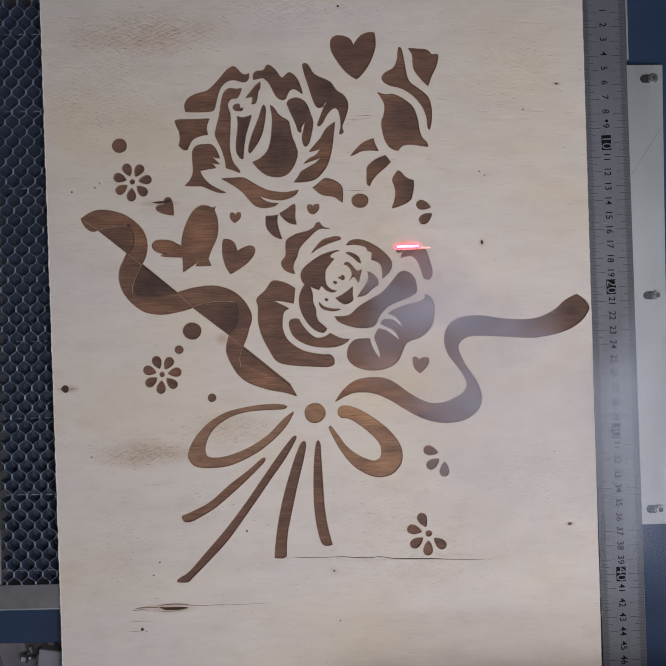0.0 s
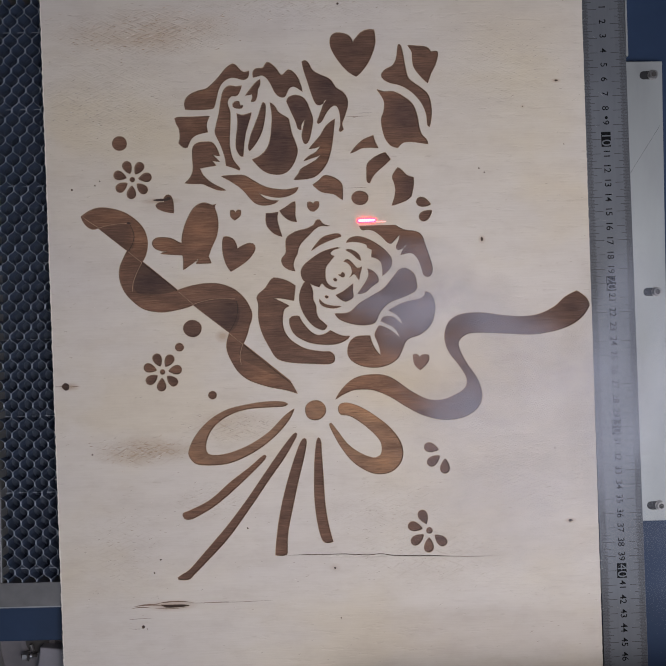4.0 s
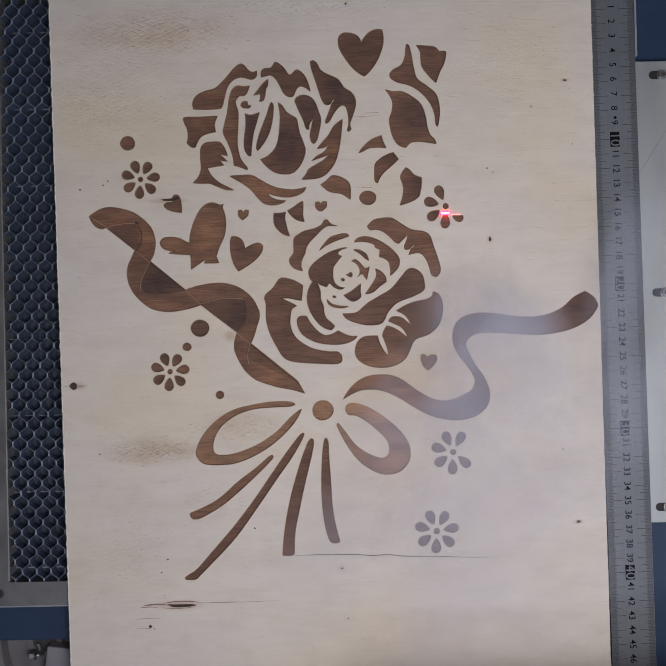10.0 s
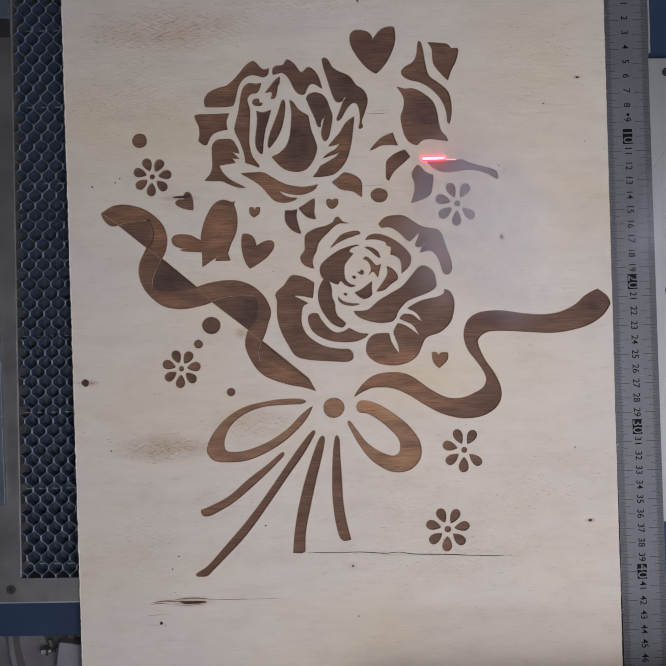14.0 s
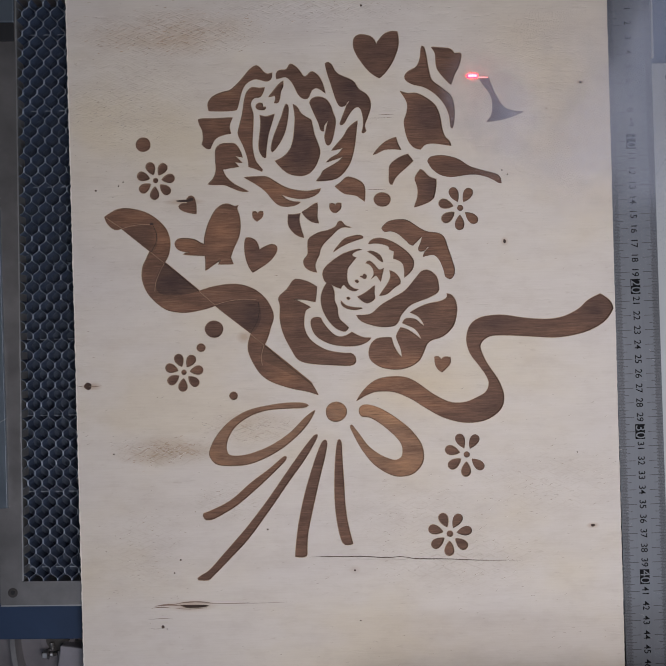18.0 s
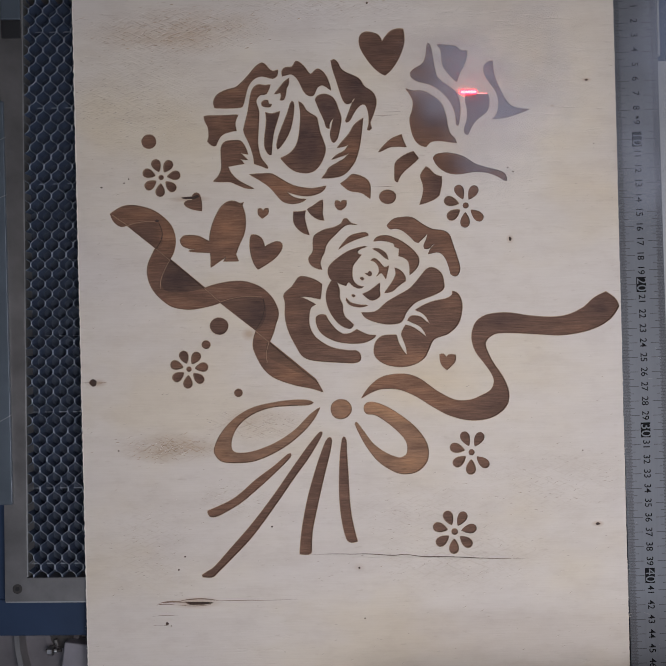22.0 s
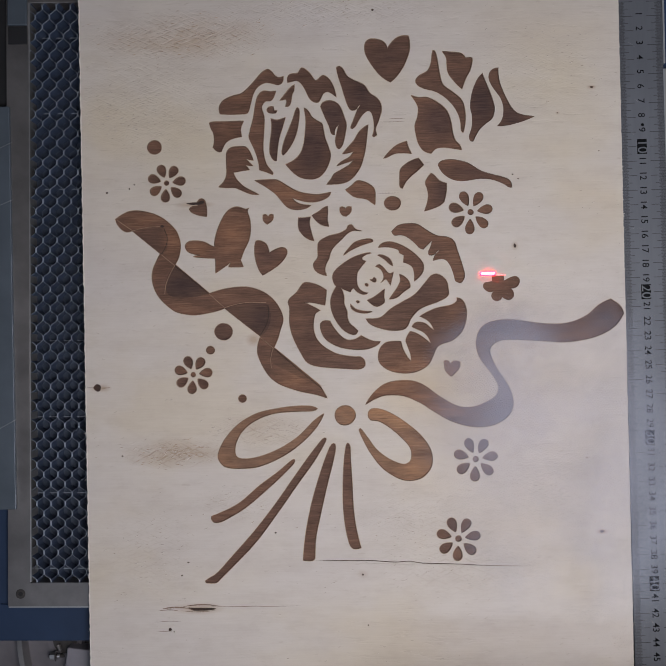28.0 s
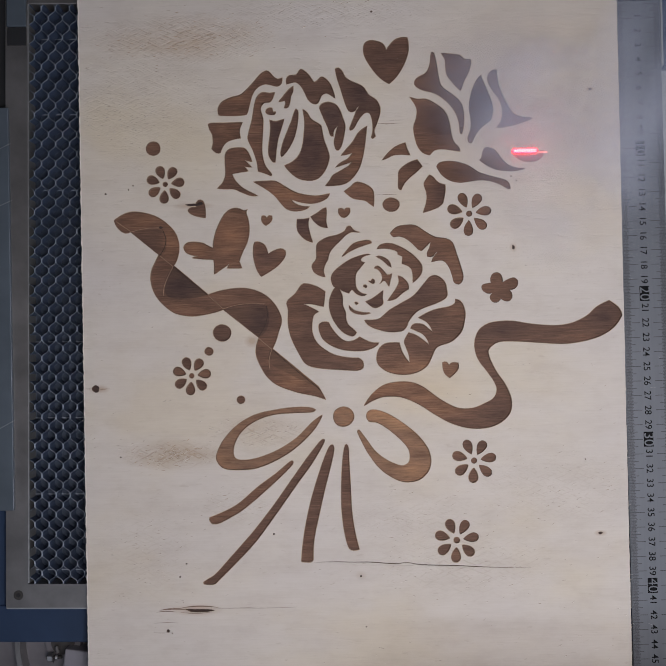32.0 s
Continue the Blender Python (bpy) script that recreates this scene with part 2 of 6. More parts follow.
def burnt(name, dark, mid, light):
    m, n, l, s = material(name)
    info = n.new("ShaderNodeObjectInfo")
    fine = noise_node(n, l, 1300, (0.055, 1.6, 1), 5, 0.75)
    broad = noise_node(n, l, 16, (0.35, 1.8, 1), 4, 0.6, (2, 7, 0))
    col = ramp(n, l, math_node(n, l, "ADD", math_node(n, l, "MULTIPLY", fine, 0.74), math_node(n, l, "MULTIPLY", broad, 0.26)),
               [(0.31, dark), (0.51, mid), (0.71, light)])
    vary = ramp(n, l, info.outputs["Random"], [(0.0, (0.82, 0.83, 0.87)), (0.6, (1.0, 1.0, 1.0)), (1.0, (1.16, 1.13, 1.08))])
    line = noise_node(n, l, 800, (0.09, 1.6, 1), 2, 0.5, (1, 3, 0))
    col = mix_colour(n, l, math_node(n, l, "MULTIPLY", ramp(n, l, line, [(0.58, (0, 0, 0)), (0.67, (1, 1, 1))]), 0.34), col, (0.036, 0.019, 0.013))
    col = mix_colour(n, l, 1.0, col, vary, "MULTIPLY")
    blotch = ramp(n, l, noise_node(n, l, 110, (0.35, 1.2, 1), 5, 0.7, (3, 9, 0)), [(0.34, (0.74, 0.73, 0.74)), (0.5, (1.0, 1.0, 1.0)), (0.68, (1.22, 1.19, 1.13))])
    col = mix_colour(n, l, 1.0, col, blotch, "MULTIPLY")
    # streaks of lighter heartwood, and the yellow zones of the sheet
    heart = ramp(n, l, noise_node(n, l, 20, (0.6, 1.5, 1), 5, 0.6, (8, 3, 0)), [(0.50, (0, 0, 0)), (0.68, (1, 1, 1))])
    col = mix_colour(n, l, math_node(n, l, "MULTIPLY", heart, 0.55), col, mix_colour(n, l, 1.0, col, (1.32, 1.27, 1.2), "MULTIPLY"))
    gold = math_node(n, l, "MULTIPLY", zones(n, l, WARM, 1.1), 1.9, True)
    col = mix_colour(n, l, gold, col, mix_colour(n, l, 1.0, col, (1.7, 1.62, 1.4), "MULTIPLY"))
    pale = math_node(n, l, "MULTIPLY", zones(n, l, GOLDEN, 1.0), 1.6, True)
    col = mix_colour(n, l, pale, col, mix_colour(n, l, 1.0, col, (1.38, 1.32, 1.18), "MULTIPLY"))
    deep = math_node(n, l, "MULTIPLY", zones(n, l, DEEP, 1.0), 1.6, True)
    col = mix_colour(n, l, deep, col, mix_colour(n, l, 1.0, col, (0.60, 0.62, 0.74), "MULTIPLY"))
    l.new(col, s.inputs["Base Color"])
    s.inputs["Roughness"].default_value = 0.7
    s.inputs["Specular IOR Level"].default_value = 0.3
    bump(n, l, s, fine, 0.5, 0.0004)
    return m


def plain(name, colour, rough, metal=0.0, scale=40, amount=0.12, stretch=(1, 1, 1), relief=0.0, spec=0.5):
    m, n, l, s = material(name)
    a = noise_node(n, l, scale, stretch, 5, 0.6)
    b = noise_node(n, l, scale * 0.13, (1, 1, 1), 3, 0.5, (4, 4, 1))
    both = math_node(n, l, "ADD", math_node(n, l, "MULTIPLY", a, 0.5), math_node(n, l, "MULTIPLY", b, 0.5))
    lo = tuple(c * (1 - amount) for c in colour)
    hi = tuple(min(1, c * (1 + amount)) for c in colour)
    l.new(ramp(n, l, both, [(0.35, lo), (0.65, hi)]), s.inputs["Base Color"])
    r = ramp(n, l, both, [(0.3, (rough * 0.8,) * 3), (0.7, (min(1, rough * 1.2),) * 3)])
    l.new(r, s.inputs["Roughness"])
    s.inputs["Metallic"].default_value = metal
    s.inputs["Specular IOR Level"].default_value = spec
    if relief:
        bump(n, l, s, a, 0.4, relief)
    return m


def glow(name, colour, strength):
    m, n, l, s = material(name)
    s.inputs["Base Color"].default_value = (0, 0, 0, 1)
    s.inputs["Emission Color"].default_value = (*colour, 1)
    s.inputs["Emission Strength"].default_value = strength
    return m


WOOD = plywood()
CHAR = burnt("burnt_wood", (0.084, 0.044, 0.032), (0.144, 0.080, 0.057), (0.228, 0.136, 0.096))
CHAR_DARK = burnt("twice_burnt_wood", (0.066, 0.037, 0.028), (0.112, 0.064, 0.047), (0.17, 0.103, 0.074))
CHAR_LIGHT = burnt("lightly_burnt_wood", (0.150, 0.083, 0.053), (0.240, 0.140, 0.091), (0.33, 0.205, 0.138))
SOOT = plain("sooty_pocket_edge", (0.19, 0.127, 0.092), 0.9, 0, 300, 0.4)
GROOVE = plain("sooty_groove", (0.045, 0.027, 0.02), 0.9, 0, 300, 0.4)
RIDGE = plain("thin_unburnt_ridge", (0.34, 0.22, 0.145), 0.8, 0, 300, 0.3)
SCAR = plain("torn_grain_scar", (0.36, 0.265, 0.19), 0.9, 0, 500, 0.5)
FAINT_SCAR = plain("faint_grain_scar", (0.33, 0.27, 0.215), 0.9, 0, 500, 0.4)
GRAIN = plain("brown_grain_line", (0.175, 0.118, 0.088), 0.9, 0, 500, 0.4)
SCORCH = plain("scorched_tan_edge", (0.47, 0.365, 0.275), 0.8, 0, 500, 0.25)
# pale edge fibres, and the painted highlights beside torn scars
FIBRE_LIGHT = plain("pale_fibre_and_highlight", (0.72, 0.68, 0.645), 0.8, 0, 400, 0.15)
KNOT = plain("dark_knot", (0.045, 0.024, 0.018), 0.7, 0, 400, 0.5)
CORE = plain("plywood_core", (0.50, 0.38, 0.27), 0.8, 0, 200, 0.2, (0.2, 1, 4))
STEEL = plain("brushed_ruler_steel", (0.127, 0.139, 0.165), 0.5, 0.25, 120, 0.10, (4, 0.3, 1))
ETCH = plain("worn_etched_line", (0.030, 0.032, 0.038), 0.6, 0.1, 300, 0.3)
INK = plain("black_ink", (0.008, 0.008, 0.010), 0.7, 0, 300, 0.3, spec=0.05)
ALU = plain("brushed_aluminium", (0.34, 0.365, 0.385), 0.5, 0.5, 60, 0.10, (1, 0.25, 1))
FRAME = plain("dull_frame_metal", (0.225, 0.22, 0.226), 0.42, 0.78, 45, 0.26, (1, 1, 1))
LIP = plain("bright_lip_metal", (0.40, 0.41, 0.425), 0.4, 0.8, 60, 0.12)
BLUE = plain("dark_blue_enamel", (0.022, 0.040, 0.086), 0.45, 0, 30, 0.12, spec=0.25)
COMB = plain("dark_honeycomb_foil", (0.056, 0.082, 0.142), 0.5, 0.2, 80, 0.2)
COMB_EDGE = plain("lit_foil_edge", (0.29, 0.34, 0.43), 0.5, 0.3, 80, 0.2)
UNDER = plain("blue_grey_base_sheet", (0.042, 0.060, 0.096), 0.6, 0.1, 30, 0.25)
TRAY = plain("dark_tray", (0.009, 0.015, 0.028), 0.6, 0.0, 30, 0.25)
BOLT = plain("zinc_bolt", (0.36, 0.36, 0.37), 0.36, 0.9, 200, 0.1)
BLACK = plain("black_shadow_gap", (0.010, 0.011, 0.014), 0.7, 0, 60, 0.2)
GRIME = plain("grimy_screw_metal", (0.05, 0.047, 0.047), 0.6, 0.4, 150, 0.5)
SLATE = plain("slate_grey_plate", (0.100, 0.126, 0.160), 0.5, 0.35, 50, 0.15)
DULL = plain("dull_violet_grey_metal", (0.13, 0.125, 0.14), 0.5, 0.3, 60, 0.25)
PAD = plain("violet_grey_cast_metal", (0.20, 0.20, 0.235), 0.55, 0.1, 60, 0.15)
PLASTER = plain("workshop_plaster", (0.42, 0.44, 0.47), 0.9, 0, 6, 0.06)
CONCRETE = plain("concrete_floor", (0.22, 0.22, 0.22), 0.8, 0, 8, 0.15)


def smoke_material(name, density):
    """Thin drifting smoke on a unit disc: blue light is scattered, warm light passes on; soft edges, billowed inside."""
    m, n, l, s = material(name)
    tc = n.new("ShaderNodeTexCoord")
    info = n.new("ShaderNodeObjectInfo")
    flat = n.new("ShaderNodeMapping")
    flat.inputs["Scale"].default_value = (1, 1, 0)
    l.new(tc.outputs["Object"], flat.inputs[0])
    shift = n.new("ShaderNodeVectorMath")
    shift.operation = "ADD"
    l.new(flat.outputs[0], shift.inputs[0])
    comb = n.new("ShaderNodeCombineXYZ")
    l.new(math_node(n, l, "MULTIPLY", info.outputs["Random"], 37.0), comb.inputs[0])
    l.new(math_node(n, l, "MULTIPLY", info.outputs["Random"], 11.0), comb.inputs[1])
    l.new(comb.outputs[0], shift.inputs[1])
    no = n.new("ShaderNodeTexNoise")
    no.inputs["Scale"].default_value, no.inputs["Detail"].default_value, no.inputs["Roughness"].default_value = 1.5, 4.0, 0.5
    l.new(shift.outputs[0], no.inputs[0])
    # the outline wavers with the same billows
    bent = n.new("ShaderNodeVectorMath")
    bent.operation = "LENGTH"
    l.new(flat.outputs[0], bent.inputs[0])
    r = math_node(n, l, "ADD", bent.outputs["Value"], math_node(n, l, "MULTIPLY", math_node(n, l, "SUBTRACT", 0.5, no.outputs[0]), 0.9))
    soft, rim, puff = (n.new("ShaderNodeMapRange") for _ in range(3))
    for k, source, lo, hi in ((soft, r, 0.95, 0.3), (rim, bent.outputs["Value"], 1.0, 0.6), (puff, no.outputs[0], 0.25, 0.62)):
        k.interpolation_type = "SMOOTHSTEP"
        l.new(source, k.inputs[0])
        k.inputs[1].default_value, k.inputs[2].default_value = lo, hi
    puff.inputs[3].default_value = 0.35
    fac = math_node(n, l, "MULTIPLY", math_node(n, l, "MULTIPLY", soft.outputs[0], rim.outputs[0]), math_node(n, l, "MULTIPLY", puff.outputs[0], density), True)
    back, ahead, both, tinted, sum_, clear, out = (n.new("ShaderNode" + k) for k in ("BsdfDiffuse", "BsdfTranslucent", "MixShader", "BsdfTransparent", "AddShader", "BsdfTransparent", "MixShader"))
    for k in (back, ahead):
        k.inputs["Color"].default_value = (0.35, 0.405, 0.545, 1)
    tinted.inputs["Color"].default_value = (0.56, 0.49, 0.38, 1)
    l.new(back.outputs[0], both.inputs[1])
    l.new(ahead.outputs[0], both.inputs[2])
    both.inputs[0].default_value = 0.35
    l.new(both.outputs[0], sum_.inputs[0])
    l.new(tinted.outputs[0], sum_.inputs[1])
    l.new(fac, out.inputs[0])
    l.new(clear.outputs[0], out.inputs[1])
    l.new(sum_.outputs[0], out.inputs[2])
    l.new(out.outputs[0], n["Material Output"].inputs[0])
    n.remove(s)
    return m


RED = glow("red_pilot_light", (1.0, 0.002, 0.009), 46)
HOT = glow("white_hot_streak", (1.0, 0.55, 0.68), 2.4)
SPARK = glow("orange_spark", (1.0, 0.20, 0.20), 4)


# ---- building helpers ----
def mesh_of(bm, name, materials, smooth=False):
    me = bpy.data.meshes.new(name)
    bmesh.ops.recalc_face_normals(bm, faces=bm.faces)
    bm.to_mesh(me)
    bm.free()
    for m in materials if isinstance(materials, (list, tuple)) else [materials]:
        me.materials.append(m)
    if smooth:
        me.polygons.foreach_set("use_smooth", [True] * len(me.polygons))
    return me


def part(name, bm, mat, parent, label="", at=None, smooth=False):
    ob = new(name, bm if isinstance(bm, bpy.types.Mesh) else mesh_of(bm, name, mat, smooth))
    ob.parent = parent
    if at is not None:
        ob.matrix_basis = at
    if label:
        tagged(ob, label)
    return ob


def box(bm, x0, y0, z0, x1, y1, z1, bevel=0.0):
    r = bmesh.ops.create_cube(bm, size=1.0)
    bmesh.ops.transform(bm, verts=r["verts"], matrix=Matrix.Translation(((x0 + x1) / 2, (y0 + y1) / 2, (z0 + z1) / 2))
                        @ Matrix.Diagonal((x1 - x0, y1 - y0, z1 - z0, 1)))
    if bevel:
        es = {e for v in r["verts"] for e in v.link_edges}
        bmesh.ops.bevel(bm, geom=list(es), offset=bevel, segments=2, affect="EDGES", profile=0.5)
    return bm


def boxed(*a, bevel=0.0):
    return box(bmesh.new(), *a, bevel=bevel)


def cylinder(bm, x, y, z0, z1, r0, r1=None, n=20):
    r1 = r0 if r1 is None else r1
    bmesh.ops.create_cone(bm, cap_ends=True, segments=n, radius1=r0, radius2=r1, depth=z1 - z0,
                          matrix=Matrix.Translation((x, y, (z0 + z1) / 2)))
    return bm


def smooth_outline(points, step=1.3):
    """A closed outline in mm through points (x, y) or, at a sharp corner, (x, y, 1)."""
    n = len(points)
    p = [Vector(q[:2]) for q in points]
    sharp = [len(q) > 2 for q in points]
    out = []
    for i in range(n):
        a, b = p[i], p[(i + 1) % n]
        ta = Vector((0, 0)) if sharp[i] else (b - p[i - 1]) * 0.5
        tb = Vector((0, 0)) if sharp[(i + 1) % n] else (p[(i + 2) % n] - a) * 0.5
        d = (b - a).length
        if sharp[i]:
            ta = (b - a) * 1.5 - tb * 0.5
        if sharp[(i + 1) % n]:
            tb = (b - a) * 1.5 - ta * 0.5
        for t in (ta, tb):
            if t.length > 1.6 * d:
                t *= 1.6 * d / t.length
        k = max(2, int(d / step))
        for j in range(k):
            u = j / k
            out.append(a * (2 * u ** 3 - 3 * u ** 2 + 1) + ta * (u ** 3 - 2 * u ** 2 + u) + b * (-2 * u ** 3 + 3 * u ** 2) + tb * (u ** 3 - u ** 2))
    return out

# ---- the room and the machine ----
def room():
    specs = [("floor", (-2.2, -2.2, -0.95, 2.2, 2.2, -0.9), CONCRETE), ("ceiling", (-2.2, -2.2, 2.0, 2.2, 2.2, 2.05), PLASTER),
             ("wall_north", (-2.2, 2.2, -0.9, 2.2, 2.25, 2.0), PLASTER), ("wall_south", (-2.2, -2.25, -0.9, 2.2, -2.2, 2.0), PLASTER),
             ("wall_east", (2.2, -2.2, -0.9, 2.25, 2.2, 2.0), PLASTER), ("wall_west", (-2.25, -2.2, -0.9, -2.2, 2.2, 2.0), PLASTER)]
    words = {"floor": "grey concrete workshop floor", "ceiling": "pale plastered workshop ceiling"}
    for name, b, mat in specs:
        ob = new(name, mesh_of(boxed(*b), name, mat))
        tagged(ob, words.get(name, "plain pale grey workshop wall"), name.split("_")[0], kind="structure")


room()


def machine():
    base = new("laser_engraver")
    base.matrix_world = pose(0, 0, 0, 0, 0, TURN)
    tagged(base, "dark blue enamelled laser engraver with an open work bed", "machine")
    part("cabinet", boxed(-0.42, -0.46, -0.9, 0.42, 0.46, -0.004, bevel=0.004), BLUE, base)
    part("tray", boxed(-0.235, -0.20, -0.003, 0.235, 0.255, 0.0003), TRAY, base, "dark metal tray under the honeycomb")
    # raised enamelled rim round the bed
    part("rim", boxed(-0.42, -0.2175, -0.004, 0.2324, -0.1912, 0.024, bevel=0.001), BLUE, base)
    part("rim", boxed(-0.42, 0.262, -0.004, 0.42, 0.46, 0.026, bevel=0.001), BLUE, base)
    part("rim", boxed(-0.42, -0.1912, -0.004, -0.2298, 0.262, 0.024, bevel=0.001), BLUE, base)
    part("rim", boxed(0.2325, -0.46, -0.004, 0.42, 0.2619, 0.0225, bevel=0.001), BLUE, base)
    # black strip laid on the rim as painted shade
    part("rim_shade", boxed(-0.32, 0.160, 0.0239, -0.2312, 0.2618, 0.0243), BLACK, base, "black strip painted as shade beside the frame")
    part("base_plate", boxed(-0.42, -0.46, -0.0041, 0.2322, -0.2180, 0.006, bevel=0.001), DULL, base, "dull grey metal plate in front of the blue rim")
    # unseen cover and its foot, added only to shade the sheet's near end
    cover = part("shade_cover", boxed(0.035, -0.330, 0.116, 0.42, -0.232, 0.128, bevel=0.003), BLUE, base, "unseen dark blue cover added to shade the end of the sheet")
    part("foot", boxed(0.27, -0.328, 0.0224, 0.41, -0.27, 0.1165), BLUE, cover)


machine()


def honeycomb_bed():
    bed = new("honeycomb_bed")
    bed.matrix_world = pose(0, 0, 0.0005, 0, 0, TURN)
    tagged(bed, "metal honeycomb cutting bed in a dull grey frame", "cutting bed")
    x0, x1, y0, y1, w = -0.2138, 0.226, -0.1745, 0.2345, 0.0156
    z0, z1 = 0.0, HC - 0.0005
    part("frame_bar", boxed(x0 - w, y0, z0, x0, y1 + w, z1), FRAME, bed)
    part("frame_bar", boxed(x0 - w, y0 - w - 0.001, z0, x1, y0, z1), FRAME, bed)
    part("frame_bar", boxed(x0, y1, z0, x1, y1 + w, z1 - 0.0003, bevel=0.0006), FRAME, bed)
    part("frame_bar", boxed(x1, y0 - w, z0, x1 + 0.006, y1 + w, z1 - 0.0015, bevel=0.0006), FRAME, bed)
    part("frame_lip", boxed(x0, y0 + 0.0005, z0 + 0.004, x0 + 0.0009, y1, z1 - 0.0002), LIP, bed, "bright folded inner edge")
    part("frame_lip", boxed(x0 - w, y0 - w - 0.0022, z0 + 0.002, x1, y0 - w - 0.0011, z1 - 0.001), LIP, bed, "bright lower edge")
    for x, y in ((x0 - w / 2 + 0.001, y0 - w / 2), (x0 - w / 2, y1 + w / 2)):
        screw = part("corner_screw", cylinder(bmesh.new(), x, y, z1 - 0.002, z1 + 0.0002, 0.0036, 0.0034), GRIME, bed, "dark grimy countersunk screw")
        part("recess", cylinder(bmesh.new(), x, y, z1, z1 + 0.0004, 0.0018, 0.0016, 6), BLACK, screw)
    part("backing_plate", boxed(x0 + 0.001, y0 + 0.0006, z0, x1 - 0.001, y1 - 0.0006, 0.0165), UNDER, bed, "dark blue-black plate under the honeycomb")
    for y in (-0.1675, -0.1135, -0.0590, -0.0045, 0.0500, 0.1045, 0.1590, 0.2135):
        part("cross_wire", boxed(x0 + 0.001, y - 0.0003, 0.0172, x1 - 0.001, y + 0.0003, 0.0177), COMB_EDGE, bed, "thin cross wire under the cells")
    # thin black piece added in place of the corner block's shadow
    part("clamp", boxed(-0.2279, 0.2050, z1, -0.2144, 0.2179, z1 + 0.0008, bevel=0.0003), BLACK, bed, "painted black shadow below the corner block")
    part("corner_block", boxed(-0.2280, 0.2180, z1, -0.2142, 0.250, z1 + 0.0022, bevel=0.0006), SLATE, bed, "grey corner block screwed on the frame")
    # crimped foil strips, one period 13.5 mm, touching their neighbours
    pitch, period, amp, anchor = 0.0050, 0.013753, 0.0023, -0.16735
    top, deep, th = 0.0287, 0.0165, 0.00016
    shared = []
    for sign in (-1, 1):
        bm = bmesh.new()
        seg = 18
        n = int((y1 - y0) / period * seg)
        rows = []
        for i in range(n + 1):
            y = y0 + (y1 - y0) * i / n
            a = 2 * math.pi * (y - anchor) / period
            x = sign * amp * (math.cos(a) - 0.13 * math.cos(3 * a)) * 1.13
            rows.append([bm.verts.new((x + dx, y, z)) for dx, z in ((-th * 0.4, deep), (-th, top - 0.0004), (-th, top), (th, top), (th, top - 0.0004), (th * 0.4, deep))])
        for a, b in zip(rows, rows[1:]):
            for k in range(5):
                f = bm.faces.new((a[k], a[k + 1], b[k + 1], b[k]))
                # tops pale, sides dark: light and shade put into the foil colours
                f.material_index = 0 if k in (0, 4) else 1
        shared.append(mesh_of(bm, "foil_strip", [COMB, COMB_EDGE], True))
    count = int((x1 - x0) / pitch)
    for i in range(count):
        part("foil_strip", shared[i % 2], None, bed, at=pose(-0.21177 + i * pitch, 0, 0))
    return bed


honeycomb_bed()


def hex_bolt(parent, x, y, z, r=0.0032):
    bolt = part("bolt", cylinder(bmesh.new(), x, y, z, z + 0.0026, r, r * 0.86, 24), BOLT, parent, "zinc button-head bolt")
    part("socket", cylinder(bmesh.new(), x, y, z + 0.0018, z + 0.0029, r * 0.60, r * 0.60, 6), GRIME, bolt)
    part("washer", cylinder(bmesh.new(), x, y, z - 0.0002, z + 0.0005, r * 1.12, r * 1.1, 24), BOLT, bolt)


def side_plate():
    plate = new("slotted_plate")
    plate.matrix_world = pose(0, 0, 0, 0, 0, TURN)
    tagged(plate, "scratched grey aluminium stop plate with slots and bolts", "metal plate")
    z0, z1 = 0.0225, 0.030
    part("body", boxed(0.2085, -0.1415, z0, 0.2578, 0.1832, z1, bevel=0.0004), ALU, plate)
    for y in (0.1733, 0.0205, -0.1306):
        bm = bmesh.new()
        box(bm, 0.2445, y - 0.0029, z1 - 0.0002, 0.2505, y + 0.0029, z1 + 0.0003)
        cylinder(bm, 0.2445, y, z1 - 0.0002, z1 + 0.00024, 0.0029)
        part("slot", bm, BLACK, plate, "dark adjusting slot")
        hex_bolt(plate, 0.2507, y, z1 + 0.0003)
    part("scratch", mesh_of(box(bmesh.new(), -0.020, -0.00007, 0, 0.020, 0.00007, 0.0001), "scratch", ETCH), None, plate, at=pose(0.2445, 0.121, z1, 0, 0, 57))
    return plate


side_plate()


def left_plate():
    plate = new("guide_plate")
    tagged(plate, "slate grey scratched metal plate beside the honeycomb frame", "metal plate")
    part("body", boxed(-0.275, -0.1193, HC + 0.0002, -0.2243, 0.1637, HC + 0.003, bevel=0.0004), SLATE, plate)
    for a, y in ((24, 0.135), (22, 0.095), (28, -0.06)):
        part("scratch", mesh_of(box(bmesh.new(), -0.008, -0.00015, 0, 0.008, 0.00015, 0.0001), "scratch", LIP), None, plate, at=pose(-0.230, y, HC + 0.003, 0, 0, a))


left_plate()


def gantry():
    """An unseen beam over the far end of the bed, added to cast shade there."""
    beam = new("shade_beam")
    beam.matrix_world = pose(0, 0, 0, 0, 0, TURN)
    tagged(beam, "unseen dark blue beam on two posts, added to shade the bed", "gantry")
    part("rail", boxed(-0.41, 0.228, 0.100, 0.41, 0.300, 0.150, bevel=0.002), BLUE, beam)
    for x in (-0.40, 0.36):
        part("post", boxed(x, 0.264, 0.0262, x + 0.04, 0.298, 0.101, bevel=0.002), BLUE, beam)


gantry()


